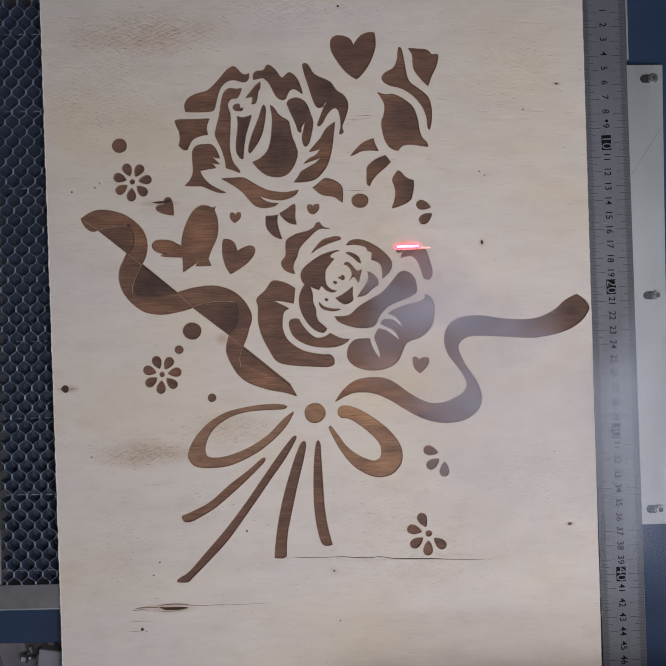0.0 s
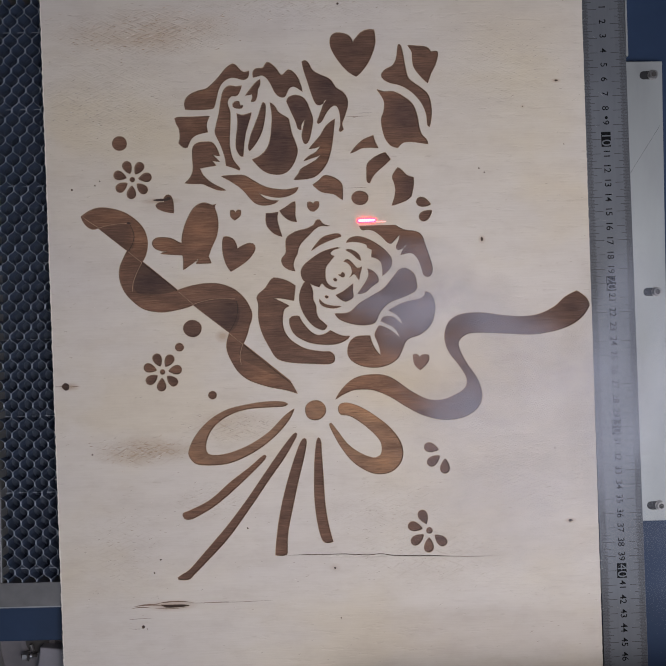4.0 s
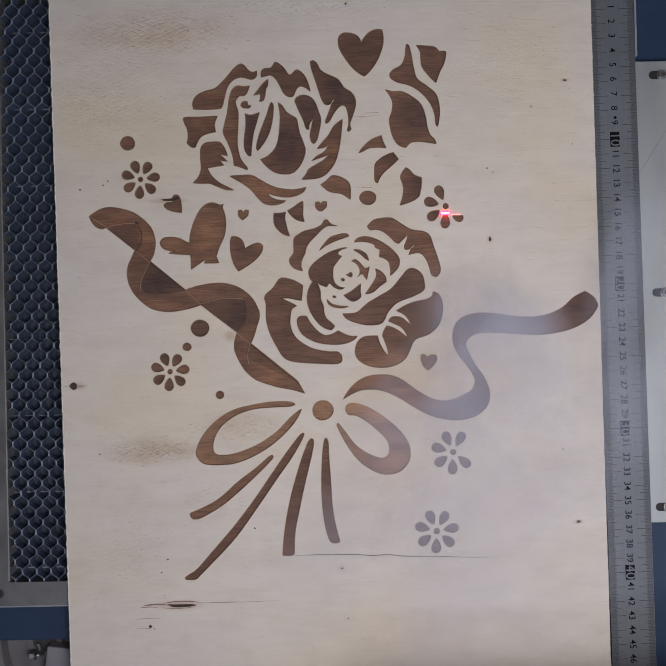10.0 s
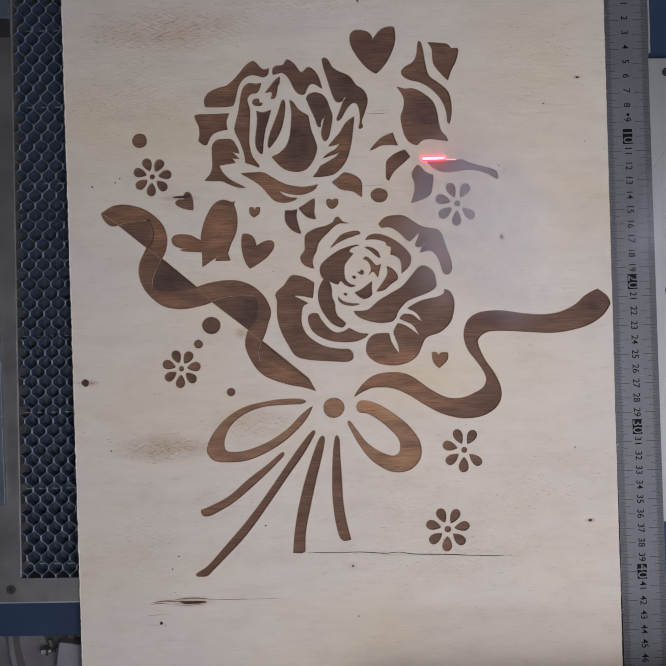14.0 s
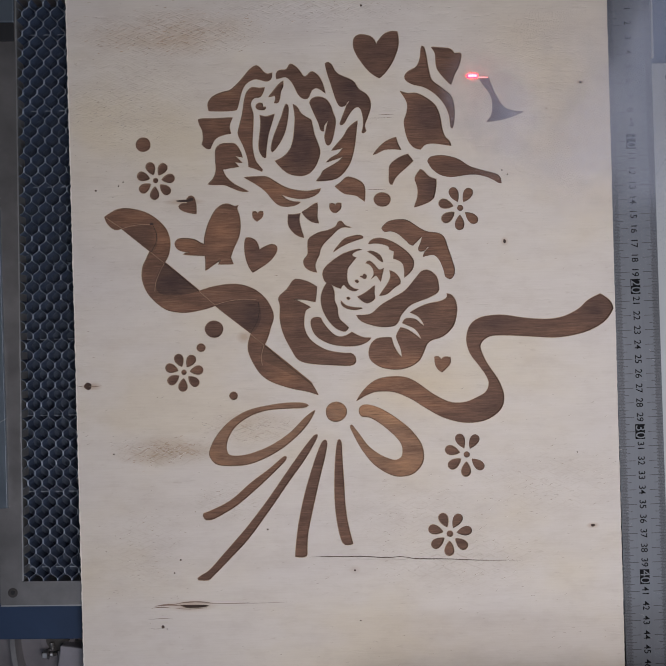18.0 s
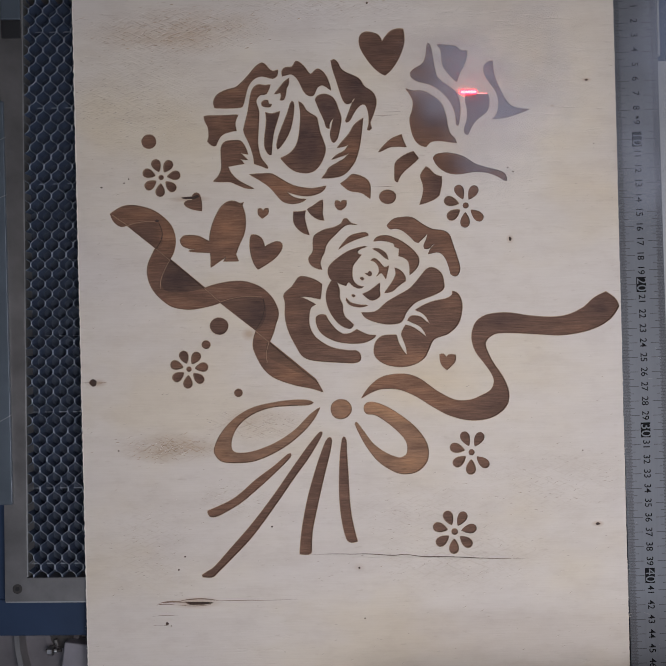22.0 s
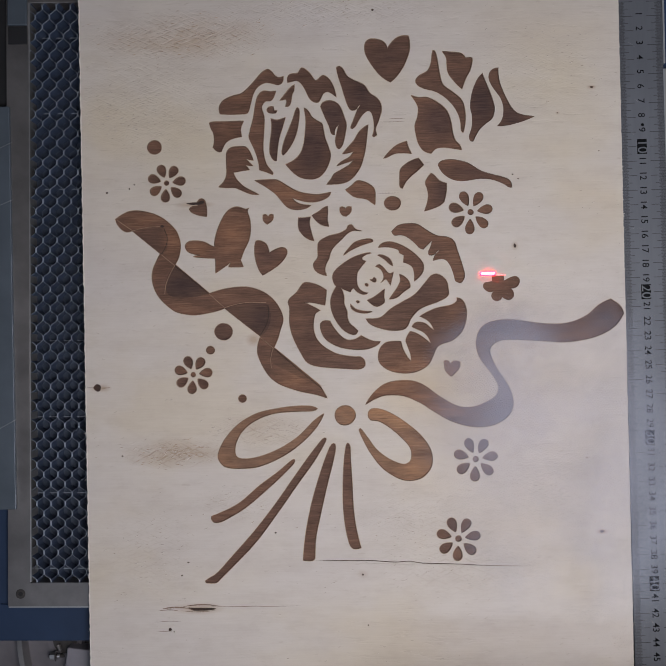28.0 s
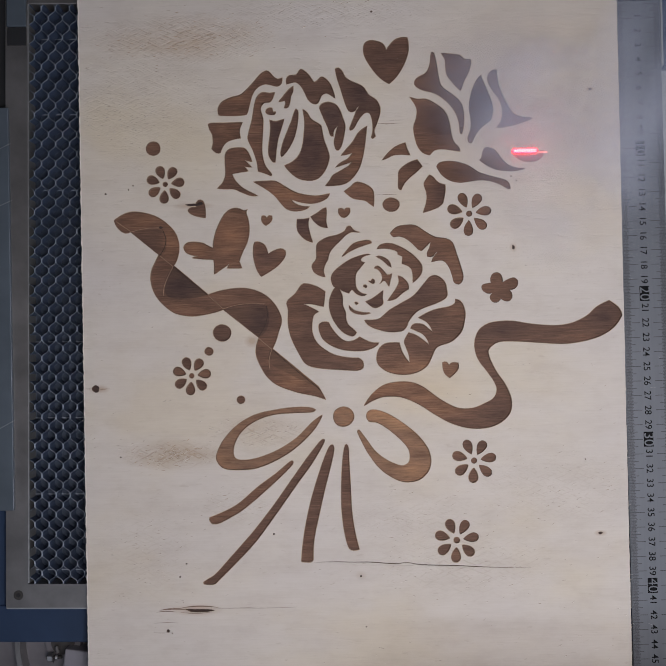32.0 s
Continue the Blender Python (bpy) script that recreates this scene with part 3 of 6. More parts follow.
def corner_bracket():
    br = new("corner_bracket")
    tagged(br, "bent bright metal bracket with hex bolts", "bracket")
    pad = part("pad", boxed(-0.020, -0.080, 0.0062, 0.040, 0.0, 0.020, bevel=0.001), PAD, br)
    pad.matrix_basis = pose(-0.1745, -0.2235, 0, 0, 0, -8)
    bm = bmesh.new()
    prev = None
    for i in range(15):
        a = radians(180 + i * 3.0)
        ring = [bm.verts.new((-0.1275 + r * math.cos(a), -0.2140 + r * math.sin(a), z)) for r, z in ((0.100, 0.006), (0.100, 0.018), (0.1036, 0.018), (0.1036, 0.006))]
        if prev:
            for k in range(3):
                bm.faces.new((prev[k], prev[k + 1], ring[k + 1], ring[k]))
        prev = ring
    part("curved_flange", bm, FRAME, br, "bright curved flange")
    part("hub", cylinder(bmesh.new(), -0.199, -0.2195, 0.0061, 0.010, 0.0135, 0.0125, 28), DULL, br)
    part("dark_recess", cylinder(bmesh.new(), -0.199, -0.2195, 0.0098, 0.0106, 0.0085, 0.0085, 24), GRIME, br)
    # a bolt lying on its side with its nut, and the tip of a second one under the rim
    bolt = part("bolt", cylinder(bmesh.new(), 0, 0, -0.0035, 0.0075, 0.0013, 0.0013, 14), GRIME, br, "short threaded bolt", at=pose(-0.2062, -0.2288, 0.0135, 0, 90, 0))
    part("nut", cylinder(bmesh.new(), 0, 0, -0.0022, 0.0010, 0.0031, 0.0031, 6), BOLT, bolt)
    part("washer", cylinder(bmesh.new(), 0, 0, 0.0011, 0.0016, 0.0036, 0.0036, 22), BOLT, bolt)
    part("collar", cylinder(bmesh.new(), 0, 0, 0.0030, 0.0046, 0.0020, 0.0017, 14), BOLT, bolt)
    part("bolt", cylinder(bmesh.new(), 0, 0, 0, 0.0045, 0.0014, 0.0011, 12), BOLT, br, "tip of a zinc bolt", at=pose(-0.2030, -0.2216, 0.0125, 70, 0, 25))


corner_bracket()


# ---- the steel ruler ----
def ruler():
    r = new("steel_ruler")
    tagged(r, "scratched stainless steel ruler with black centimetre marks", "ruler")
    pivot = Matrix.Translation((0.2036, 0.20, 0))
    r.matrix_world = pivot @ pose(0, 0, 0, 0, 0, 0.27) @ pivot.inverted()
    x0, x1, z0, z1 = 0.2034, 0.2344, 0.0302, 0.0312
    zero, cm = 226.7, 10.145
    part("blade", boxed(x0, -0.2835, z0, x1, 0.2288, z1, bevel=0.0002), STEEL, r)
    verts, faces = [], []

    def tick_mesh(length, w):
        me = bpy.data.meshes.new("tick")
        me.from_pydata([(0, -w, 0), (length, -w, 0), (length, w, 0), (0, w, 0)], [], [(0, 1, 2, 3)])
        me.materials.append(ETCH)
        return me

    long_tick, half_tick = tick_mesh(0.0105, 0.0002), tick_mesh(0.0072, 0.00018)
    for k in range(0, 501):
        y = (zero - cm * k / 10) * MM
        if k % 5 == 0:
            me, length = (long_tick, 0.0105) if k % 10 == 0 else (half_tick, 0.0072)
            part("tick", me, None, r, at=pose(x0 + 0.0003, y, z1 + 5e-5))
            part("tick", me, None, r, at=pose(x1 - 0.0003 - length, y, z1 + 5e-5))
            continue
        for xa, xb in ((x0 + 0.0003, x0 + 0.005), (x1 - 0.005, x1 - 0.0003)):
            i, w = len(verts), 0.00015
            verts.extend([(xa, y - w, z1 + 5e-5), (xb, y - w, z1 + 5e-5), (xb, y + w, z1 + 5e-5), (xa, y + w, z1 + 5e-5)])
            faces.append((i, i + 1, i + 2, i + 3))
    for k in range(500):
        y = (zero - cm * (k + 0.5) / 10) * MM
        for xa, xb in ((x0 + 0.0003, x0 + 0.0042), (x1 - 0.0042, x1 - 0.0003)):
            i, w = len(verts), 0.0001
            verts.extend([(xa, y - w, z1 + 5e-5), (xb, y - w, z1 + 5e-5), (xb, y + w, z1 + 5e-5), (xa, y + w, z1 + 5e-5)])
            faces.append((i, i + 1, i + 2, i + 3))
    me = bpy.data.meshes.new("graduation")
    me.from_pydata(verts, [], faces)
    me.materials.append(ETCH)
    tagged(part("graduation", me, None, r, "fine black millimetre marks"), kind="stuff")
    for k in range(1, 50):
        ten = k % 10 == 0
        y = (zero - cm * k + (1.6 if k < 10 else 0)) * MM
        if ten:
            part("number_box", boxed(0.2147, y - 0.0052, z1, 0.2214, y + 0.0052, z1 + 0.00008), INK, r, "black box behind the tens")
        cu = bpy.data.curves.new("number", "FONT")
        cu.body, cu.size, cu.align_x, cu.align_y = str(k), 0.0098 if ten else 0.0066, "CENTER", "CENTER"
        if not ten:
            cu.offset = 0.00004
        text = new("number", cu)
        me = bpy.data.meshes.new_from_object(text)
        bpy.data.objects.remove(text)
        me.materials.clear()
        me.materials.append(STEEL if ten else INK)
        part("number", me, None, r, at=pose(0.2181, y, z1 + (0.00016 if ten else 0.00008), 0, 0, -90))
    part("maker_mark", cylinder(bmesh.new(), 0.2188, (zero - cm * 8.5) * MM, z1, z1 + 6e-5, 0.0011, 0.0011, 16), INK, r, "small worn stamp")
    rnd = random.Random(8)
    for k in range(14):
        m = mesh_of(box(bmesh.new(), -0.5, -0.00004, 0, 0.5, 0.00004, 0.00003), "scratch", ALU)
        one = part("scratch", m, None, r, "fine bright scratch" if k == 0 else "")
        one.matrix_basis = pose(rnd.uniform(x0 + 0.004, x1 - 0.004), rnd.uniform(-0.26, 0.215), z1 + 2e-5, 0, 0, rnd.uniform(-50, 50)) @ Matrix.Diagonal((rnd.uniform(0.0012, 0.006), 1, 1, 1))
    strip = new("packing_strip", mesh_of(boxed(0.2349, 0.1835, 0.0262, 0.2364, 0.2600, 0.0306, bevel=0.0003), "packing_strip", ALU))
    tagged(strip, "thin pale strip along the ruler edge", "strip")


ruler()

from mathutils.geometry import tessellate_polygon

# ---- the plywood sheet with its engraving ----
SHEET = new("plywood_sheet")
SHEET.matrix_world = pose(0, 0, BT)
tagged(SHEET, "pale plywood sheet with a laser-engraved bouquet of roses", "wood sheet")
DEPTH, SKIN = 1.3, 1.6       # pocket depth and skin thickness, mm
HOLES = []
LATE = []


def slab(outline, z0, z1):
    """A flat plug with the given outline in mm, from z0 up to z1 (mm)."""
    bm = bmesh.new()
    top = [bm.verts.new((p[0] * MM, p[1] * MM, z1 * MM)) for p in outline]
    low = [bm.verts.new((p[0] * MM, p[1] * MM, z0 * MM)) for p in outline]
    bm.faces.new(top)
    n = len(outline)
    for i in range(n):
        bm.faces.new((top[i], low[i], low[(i + 1) % n], top[(i + 1) % n]))
    return bm


def widened(line, d):
    """The outline moved outwards by d mm."""
    n = len(line)
    area = sum(line[i][0] * line[(i + 1) % n][1] - line[(i + 1) % n][0] * line[i][1] for i in range(n))
    side = 1 if area > 0 else -1
    out = []
    for i in range(n):
        a, b, c = line[i - 1], line[i], line[(i + 1) % n]
        u = (b - a).normalized() + (c - b).normalized()
        u = u.normalized() if u.length > 0.3 else (c - b).normalized()
        out.append(b + Vector((u.y, -u.x)) * d * side)
    return out


def pocket(line, rim=0.24):
    """A burnt floor and sooty sloping sides, below the opening cut in the veneer."""
    wide = widened(line, rim)
    HOLES.append(wide)
    bm = bmesh.new()
    top = [bm.verts.new((p[0] * MM, p[1] * MM, -0.02 * MM)) for p in wide]
    low = [bm.verts.new((p[0] * MM, p[1] * MM, -DEPTH * MM)) for p in line]
    bm.faces.new(low).material_index = 0
    n = len(line)
    for i in range(n):
        bm.faces.new((top[i], low[i], low[(i + 1) % n], top[(i + 1) % n])).material_index = 1
    return bm, wide


def burnt_part(name, line, mat=None, label="", rim=0.24, edge=True):
    bm, wide = pocket(line, rim)
    me = bpy.data.meshes.new(name)
    bm.to_mesh(me)
    bm.free()
    me.materials.append(mat or CHAR)
    me.materials.append(SOOT)
    ob = part(name, me, None, SHEET, label)
    if edge:
        # a thin tan line where the veneer is scorched round the pocket
        outer, n = widened(wide, 0.34), len(wide)
        bm = bmesh.new()
        rows = [[bm.verts.new((c.x * MM, c.y * MM, 1.5e-5)) for c in ring] for ring in (wide, outer)]
        for i in range(n):
            j = (i + 1) % n
            bm.faces.new((rows[0][i], rows[0][j], rows[1][j], rows[1][i]))
        part("scorched_edge", bm, SCORCH, ob)
    return wide


def motif(name, points, mat=None, cut=True, label="", rim=0.24):
    line = smooth_outline(points)
    if cut:
        return burnt_part(name, line, mat, label, rim, name.startswith("engraved"))
    return part(name, slab(line, -SKIN, -DEPTH + 0.05), mat or CHAR, SHEET, label)


def disc(x, y, rx, ry=None, n=40, wob=0.02):
    ry = ry or rx
    return [Vector((x + rx * math.cos(2 * math.pi * i / n) * (1 + wob * math.sin(2 * math.pi * 3 * i / n + x)), y + ry * math.sin(2 * math.pi * i / n) * (1 + wob * math.cos(2 * math.pi * 2 * i / n + y)))) for i in range(n)]


def round_motif(name, x, y, rx, ry=None, mat=None, label=""):
    line = disc(x, y, rx, ry)
    return burnt_part(name, line, mat, label)


def drop_petal(x, y, angle, inner, outer, width, n=36):
    """A teardrop, pointed towards the flower's centre."""
    c, s = math.cos(radians(angle)), math.sin(radians(angle))
    out = []
    for i in range(n):
        a = 2 * math.pi * i / n
        u = (1 - math.cos(a)) / 2
        v = math.sin(a) * (math.sin(a / 2) ** 0.9)
        r, w = inner + (outer - inner) * u, width / 2 * v
        out.append(Vector((x + c * r - s * w, y + s * r + c * w)))
    return out


def engraved_flower(x, y, first, inner, outer, width, dot, late_petals=(), dot_time=0):
    """Seven teardrop petals round a dot; late petals are engraved between the given times."""
    for k in range(7):
        line = drop_petal(x, y, first - k * 360 / 7, inner, outer, width)
        when = dict(late_petals).get(k)
        if when:
            ys = [p[1] for p in line]
            LATE.append(("engraved_flower_petal", line, [(when[0], min(ys)), (when[1], max(ys))]))
        else:
            burnt_part("engraved_flower_petal", drop_petal(x, y, first - k * 360 / 7, inner + 0.8, outer - 0.3, width - 0.62), rim=0.5)
    if dot_time:
        LATE.append(("engraved_flower_dot", disc(x, y, dot), [(dot_time, y - dot), (dot_time + 0.1, y + dot)]))
    else:
        round_motif("engraved_flower_dot", x, y, dot)


def late(name, points, when):
    LATE.append((name, smooth_outline(points), when))


motif("engraved_petal", [(-75.2, 154, 1), (-75.7, 158.7), (-72.9, 163.2), (-66.6, 166.2), (-60.4, 167.7), (-55.6, 171.4), (-50.8, 176.4), (-46, 181.8), (-41.6, 184.3), (-39, 182.8), (-37, 180.3), (-35.1, 178.8), (-33.1, 178.3), (-30.6, 179.2, 1), (-31.2, 175.5), (-33.2, 173.6), (-35.6, 173.5), (-39.1, 174.6), (-43, 175.1), (-47, 173.5), (-50.1, 170.6), (-52.3, 166.3), (-53.8, 160.8), (-55.4, 155.4), (-57, 153.9), (-66.1, 153.5)])
motif("engraved_petal", [(-82.8, 147.8, 1), (-80.3, 148.5), (-70.9, 148.4), (-59, 148.6, 1), (-60.6, 145.4), (-61.3, 142.3), (-60.5, 137.7, 1), (-64.1, 137.3), (-68.8, 135.9), (-72, 133.5), (-73.9, 130.1), (-74.9, 127.7, 1), (-77.5, 127.8), (-80.6, 130.7, 1), (-79.6, 134.9), (-80.1, 140.4), (-81.9, 144.3)])
motif("engraved_petal", [(-71.3, 126.1), (-69.7, 129.2), (-66.6, 130.7), (-61.9, 130.9), (-58, 130.5), (-55.7, 128.1), (-53.9, 124.4), (-52.8, 121, 1), (-57.8, 122.2, 1), (-55.5, 119.5), (-52.9, 117.1, 1), (-58.4, 118, 1), (-55.6, 114.5, 1), (-60.6, 114), (-66.9, 112.9, 1), (-64.7, 108), (-60.1, 103.2), (-54.7, 99.9), (-49.4, 97.2, 1), (-54.7, 97.6), (-60.9, 100.1), (-65.6, 102.2), (-71.8, 102.4), (-77.3, 103, 1), (-74.1, 105.9), (-72, 109.7), (-71.3, 113.6), (-71.5, 119.9)])
motif("engraved_petal", [(-44.7, 169.2), (-40, 168.6), (-36.1, 169, 1), (-39.1, 162.8), (-43.3, 162.2), (-45.7, 159.6), (-46.2, 156.8), (-44.6, 150.5), (-45, 141.1), (-45.8, 128.6), (-44.1, 119.2), (-41.1, 114.5), (-39.3, 112.1), (-39.6, 110.8, 1), (-43.5, 112.6), (-48.5, 114.3, 1), (-49.3, 120.9), (-51.8, 128.8), (-55.2, 136.7), (-54.6, 141.3), (-52.1, 150.6), (-50.4, 160), (-48.4, 166.2)])
motif("engraved_fleck", [(-42.1, 157.1), (-40.2, 158.2), (-38.1, 158.1, 1), (-37.6, 155.4, 1), (-35.6, 155.4, 1), (-36.7, 153.7), (-40.3, 153.8), (-42.3, 155.1)])
motif("engraved_fleck", [(-23.1, 173.1, 1), (-26.7, 170.3), (-29.9, 166.5), (-33.4, 162.4, 1), (-29.2, 163.2, 1), (-28.5, 161), (-29.6, 158.1, 1), (-27, 158.5), (-25.7, 161.7), (-24.9, 166.4), (-23.6, 168.7)])
motif("engraved_petal", [(-39.9, 149.9, 1), (-35.7, 148.7), (-29.9, 150.3, 1), (-31.9, 143.9), (-34.4, 136.2), (-35.8, 128.4), (-36.6, 120.3, 1), (-38.6, 121), (-40.9, 125.4), (-40.9, 131.6), (-39.8, 139.4), (-39.4, 145.6)])
motif("engraved_petal", [(-21.4, 157.1, 1), (-20, 154.5), (-21, 145.2), (-23, 137.4), (-26, 131.3), (-30, 125.9), (-32, 124.1, 1), (-32.6, 126.7), (-30.9, 133.7), (-28.1, 140.7), (-24.8, 148.4), (-22.7, 154.6)])
motif("engraved_petal", [(-16.6, 156.8, 1), (-13.8, 154.4), (-11.5, 150.4), (-8.5, 148), (-4.6, 145.6), (-3.9, 143.2), (-2.5, 135.4), (-0.3, 129.1), (1.1, 122.8), (-1.4, 115.1), (-5.4, 109.7), (-9.3, 107.5), (-14, 107.1), (-20.2, 108.5), (-25.6, 112.5), (-30.1, 117.8, 1), (-24.6, 120.3), (-19.9, 124.9), (-17.4, 131.1), (-16, 140.4), (-15.5, 148.2)])
motif("engraved_petal", [(-5, 157.3, 1), (-3.5, 160.1), (1.2, 161.4), (5.8, 159.8), (8.8, 156.2), (11, 149.9), (12.5, 144.4), (11.2, 136.6), (9.5, 130.4), (7.5, 127.8), (5.9, 128.6), (4.8, 132.9), (5.6, 137.5), (7.4, 144.8, 1), (4.6, 141.5), (4.2, 137.6, 1), (2.2, 138.4), (0.8, 143.1), (-2.2, 150.2)])
motif("engraved_petal", [(-27.6, 174.7, 1), (-27.7, 178.2), (-25.7, 180.5), (-20.7, 181.1), (-17.9, 184.7), (-14.8, 183.3), (-11.7, 180.1), (-8.7, 175.8), (-6.3, 176.5), (-3.9, 178.8), (-1.6, 178.6), (1.5, 175.9), (3.7, 171.9), (5.2, 167.2), (5.9, 163.9, 1), (2.8, 166.5), (-0.3, 167.8), (-3.4, 166.3), (-5.1, 162.8), (-6.7, 160.5), (-9.8, 160.9), (-12.8, 163.7), (-15.8, 170.1), (-18.1, 173.7), (-21.2, 176), (-24.3, 175.6)])
motif("engraved_petal", [(6.5, 184.4, 1), (8.7, 185.1), (11, 183.1), (13.2, 178.7), (17, 175.8), (23.2, 173), (26.3, 170.6), (29.3, 165.8), (33.9, 162.6), (36.6, 158.6), (37.1, 153.9), (35.6, 148.5), (33.8, 143.9), (32.6, 140.8), (33.5, 136.9, 1), (31.7, 135.5), (30.7, 136.2, 1), (31.9, 140.8), (31.7, 147), (30.2, 152.5), (27.5, 153.7), (24.3, 151.6), (21.1, 147.3), (18.7, 143), (16.3, 141.5), (15.7, 142.8, 1), (18, 148.2), (21.9, 157.9, 1), (19.7, 155.1), (16.6, 154.3), (14.3, 156.8), (12.1, 163.1), (9.9, 171), (7.7, 178.1)])
motif("engraved_petal", [(27.6, 143.9, 1), (26.8, 137.8), (25.3, 126.9), (22.8, 117.6), (20.7, 113), (17.2, 108.4), (13.2, 105.1), (7.7, 103.5), (-1.9, 103.1, 1), (1.6, 107.2), (3.2, 110), (9.5, 113.6), (14.2, 116.3), (17.1, 119.6, 1), (10.4, 117.5), (5.4, 115.9, 1), (9.6, 119.2), (14.3, 121.7), (17.1, 125.6, 1), (12.8, 124.6), (9.4, 124, 1), (12.9, 128), (17.7, 133.3), (21.7, 139.5)])
motif("engraved_petal", [(-51.9, 106.9, 1), (-43.6, 107.2), (-36.6, 106.9), (-30.4, 103.3), (-25, 100), (-18.9, 97.6), (-9.5, 96.1), (-3.3, 96.7), (0.9, 97.6, 1), (-1.8, 94), (-8.1, 91.5), (-14.3, 91.2), (-20.5, 92.4), (-26.4, 94.5, 1), (-23.7, 91.4), (-19, 89.3), (-13.3, 88.7, 1), (-17.5, 86.6), (-23.8, 86), (-29.2, 87.7), (-33, 91.6), (-37.6, 97.2), (-43.7, 102)])
motif("engraved_leaf", [(11.1, 99, 1), (15.5, 101.9), (18.7, 104.8), (21.8, 104.9), (26.4, 103.2), (30.2, 100.3), (31.5, 96.4), (31.2, 88.1, 1), (28.5, 90.2), (25.4, 92.3), (18.4, 93.6), (15.3, 95.2)])
motif("engraved_leaf", [(-12.5, 81.7, 1), (-8.2, 84.1), (-4.3, 86.8), (-1.8, 87.8, 1), (-1.7, 83.9), (-2.1, 78.5), (-1.1, 73.8, 1), (-6.1, 75.1), (-9.9, 78.2)])
motif("engraved_leaf", [(-22, 80.2, 1), (-17.7, 80.1), (-13.7, 80.8, 1), (-14.6, 76.4), (-13.5, 70.2), (-11.6, 63.9, 1), (-16.4, 65.9), (-20.2, 69.5), (-22.1, 73.5)])
motif("engraved_heart", [(7.1, 86.8, 1), (9, 87.1), (10.8, 85.8, 1), (12.4, 87.2), (14.7, 87, 1), (14.3, 83.5), (11.2, 80.7, 1), (8.8, 81.3), (7, 83.7)])
motif("engraved_heart", [(-46.6, 82.8, 1), (-44.7, 83), (-43.2, 81.4, 1), (-41.7, 83), (-39.7, 82.8, 1), (-40.1, 79.3), (-43.9, 76.3, 1), (-46.5, 79)])
motif("engraved_petal", [(21.9, 70, 1), (17.3, 71.5), (14.8, 74.5), (12.3, 73.9), (11, 71.3), (5.6, 68.6), (-1.1, 67.1), (-7.8, 63.4), (-9, 59), (-9.2, 52.3), (-12.2, 48.2), (-11.5, 44.1), (-8.2, 41.2), (-3.3, 39.6, 1), (-4.5, 43.9), (-3.4, 48), (-1.4, 51.7), (-0.5, 55.4), (2.1, 59.5), (7.2, 64.4), (11.4, 68.4), (15.6, 70.5)])
motif("engraved_petal", [(8.6, 53.4, 1), (12, 57.7), (17.1, 62.5), (25.4, 64.5), (28.7, 63.9), (29.2, 62.6, 1), (25.3, 61.5), (19.5, 59.5), (13.6, 56.8)])
motif("engraved_petal", [(28.2, 54.6, 1), (24.4, 54.6), (15.2, 51.8), (6.8, 46.5), (2.1, 42.1), (0.8, 38), (1.9, 33.8), (3.5, 32.2, 1), (0.6, 27.2), (-0.8, 21.5), (-0.1, 14.8), (2.7, 8.1), (7.5, 1.9), (12.4, -1.2), (15.7, -1.6), (17.6, 0.7, 1), (15, 3.3), (11.8, 6.3), (10.4, 10.5), (10.3, 14.6), (8.4, 19.6), (8.3, 25.4), (6.5, 30.9, 1), (9.8, 29.2), (13, 28, 1), (15.1, 30.6), (18, 27.7), (22.1, 26), (25.3, 27, 1), (22.1, 27.6), (18.9, 30.2), (17.5, 34.3), (17.9, 41), (20.9, 45.5), (24.2, 49.1, 1), (22.1, 49.8), (21.5, 51.6), (24.3, 53.7)])
motif("engraved_fleck", [(26.6, 36.1), (28.4, 36.1), (29.5, 37.6), (30.9, 36.4), (30.7, 34.9), (29.4, 34.4), (28.1, 35.3)])
motif("engraved_fleck", [(23.2, 33.1), (24.4, 33.5), (25.5, 32.5), (24.7, 31.7), (23.6, 32.2)])
motif("engraved_fleck", [(16.9, 21.3), (18, 21.7), (19.2, 20.9), (18, 20.1)])
motif("engraved_petal", [(33, 58.4, 1), (36.1, 61.3), (41.9, 62), (48.5, 59.8), (55, 55.9), (60.7, 50.8), (63.9, 45.7), (62.9, 40), (57.5, 34.5, 1), (57.6, 40.1), (56.4, 44.3), (53.1, 46.8), (50.2, 47.7, 1), (50.8, 52.7, 1), (47.5, 54.4, 1), (46.7, 56.6), (41.8, 58.3), (36.9, 58.8)])
motif("engraved_fleck", [(32.3, 53.1, 1), (35.9, 53), (40.8, 50.1), (42.7, 45.4, 1), (39.9, 47.4), (36.7, 50.5)])
motif("engraved_petal", [(30.8, 45.1, 1), (33.3, 46.4), (36.5, 43.9), (39.8, 40.1), (43.1, 41.1, 1), (41.7, 36.3), (40.8, 32, 1), (37.7, 36.4), (34.3, 33.5, 1), (36.4, 37.2), (35.7, 41.4), (33.2, 44.3)])
motif("engraved_petal", [(47.2, 39.5, 1), (51.3, 37.2), (54, 33.5), (54.3, 30.2, 1), (49.4, 27), (45.2, 23.5), (39.7, 22.3, 1), (42.8, 26.3), (46.2, 31.2), (47.9, 35.3)])
motif("engraved_petal", [(36.6, 29.3, 1), (36.1, 24), (36.4, 20.3), (32.7, 17.8), (29.4, 17.9), (24.5, 21.9, 1), (29.5, 24.1)])
motif("engraved_fleck", [(12.9, 19.5, 1), (16.1, 16.1), (21.9, 14.4), (28, 14.1, 1), (22.7, 13), (16.9, 14.1), (13.6, 16.5)])
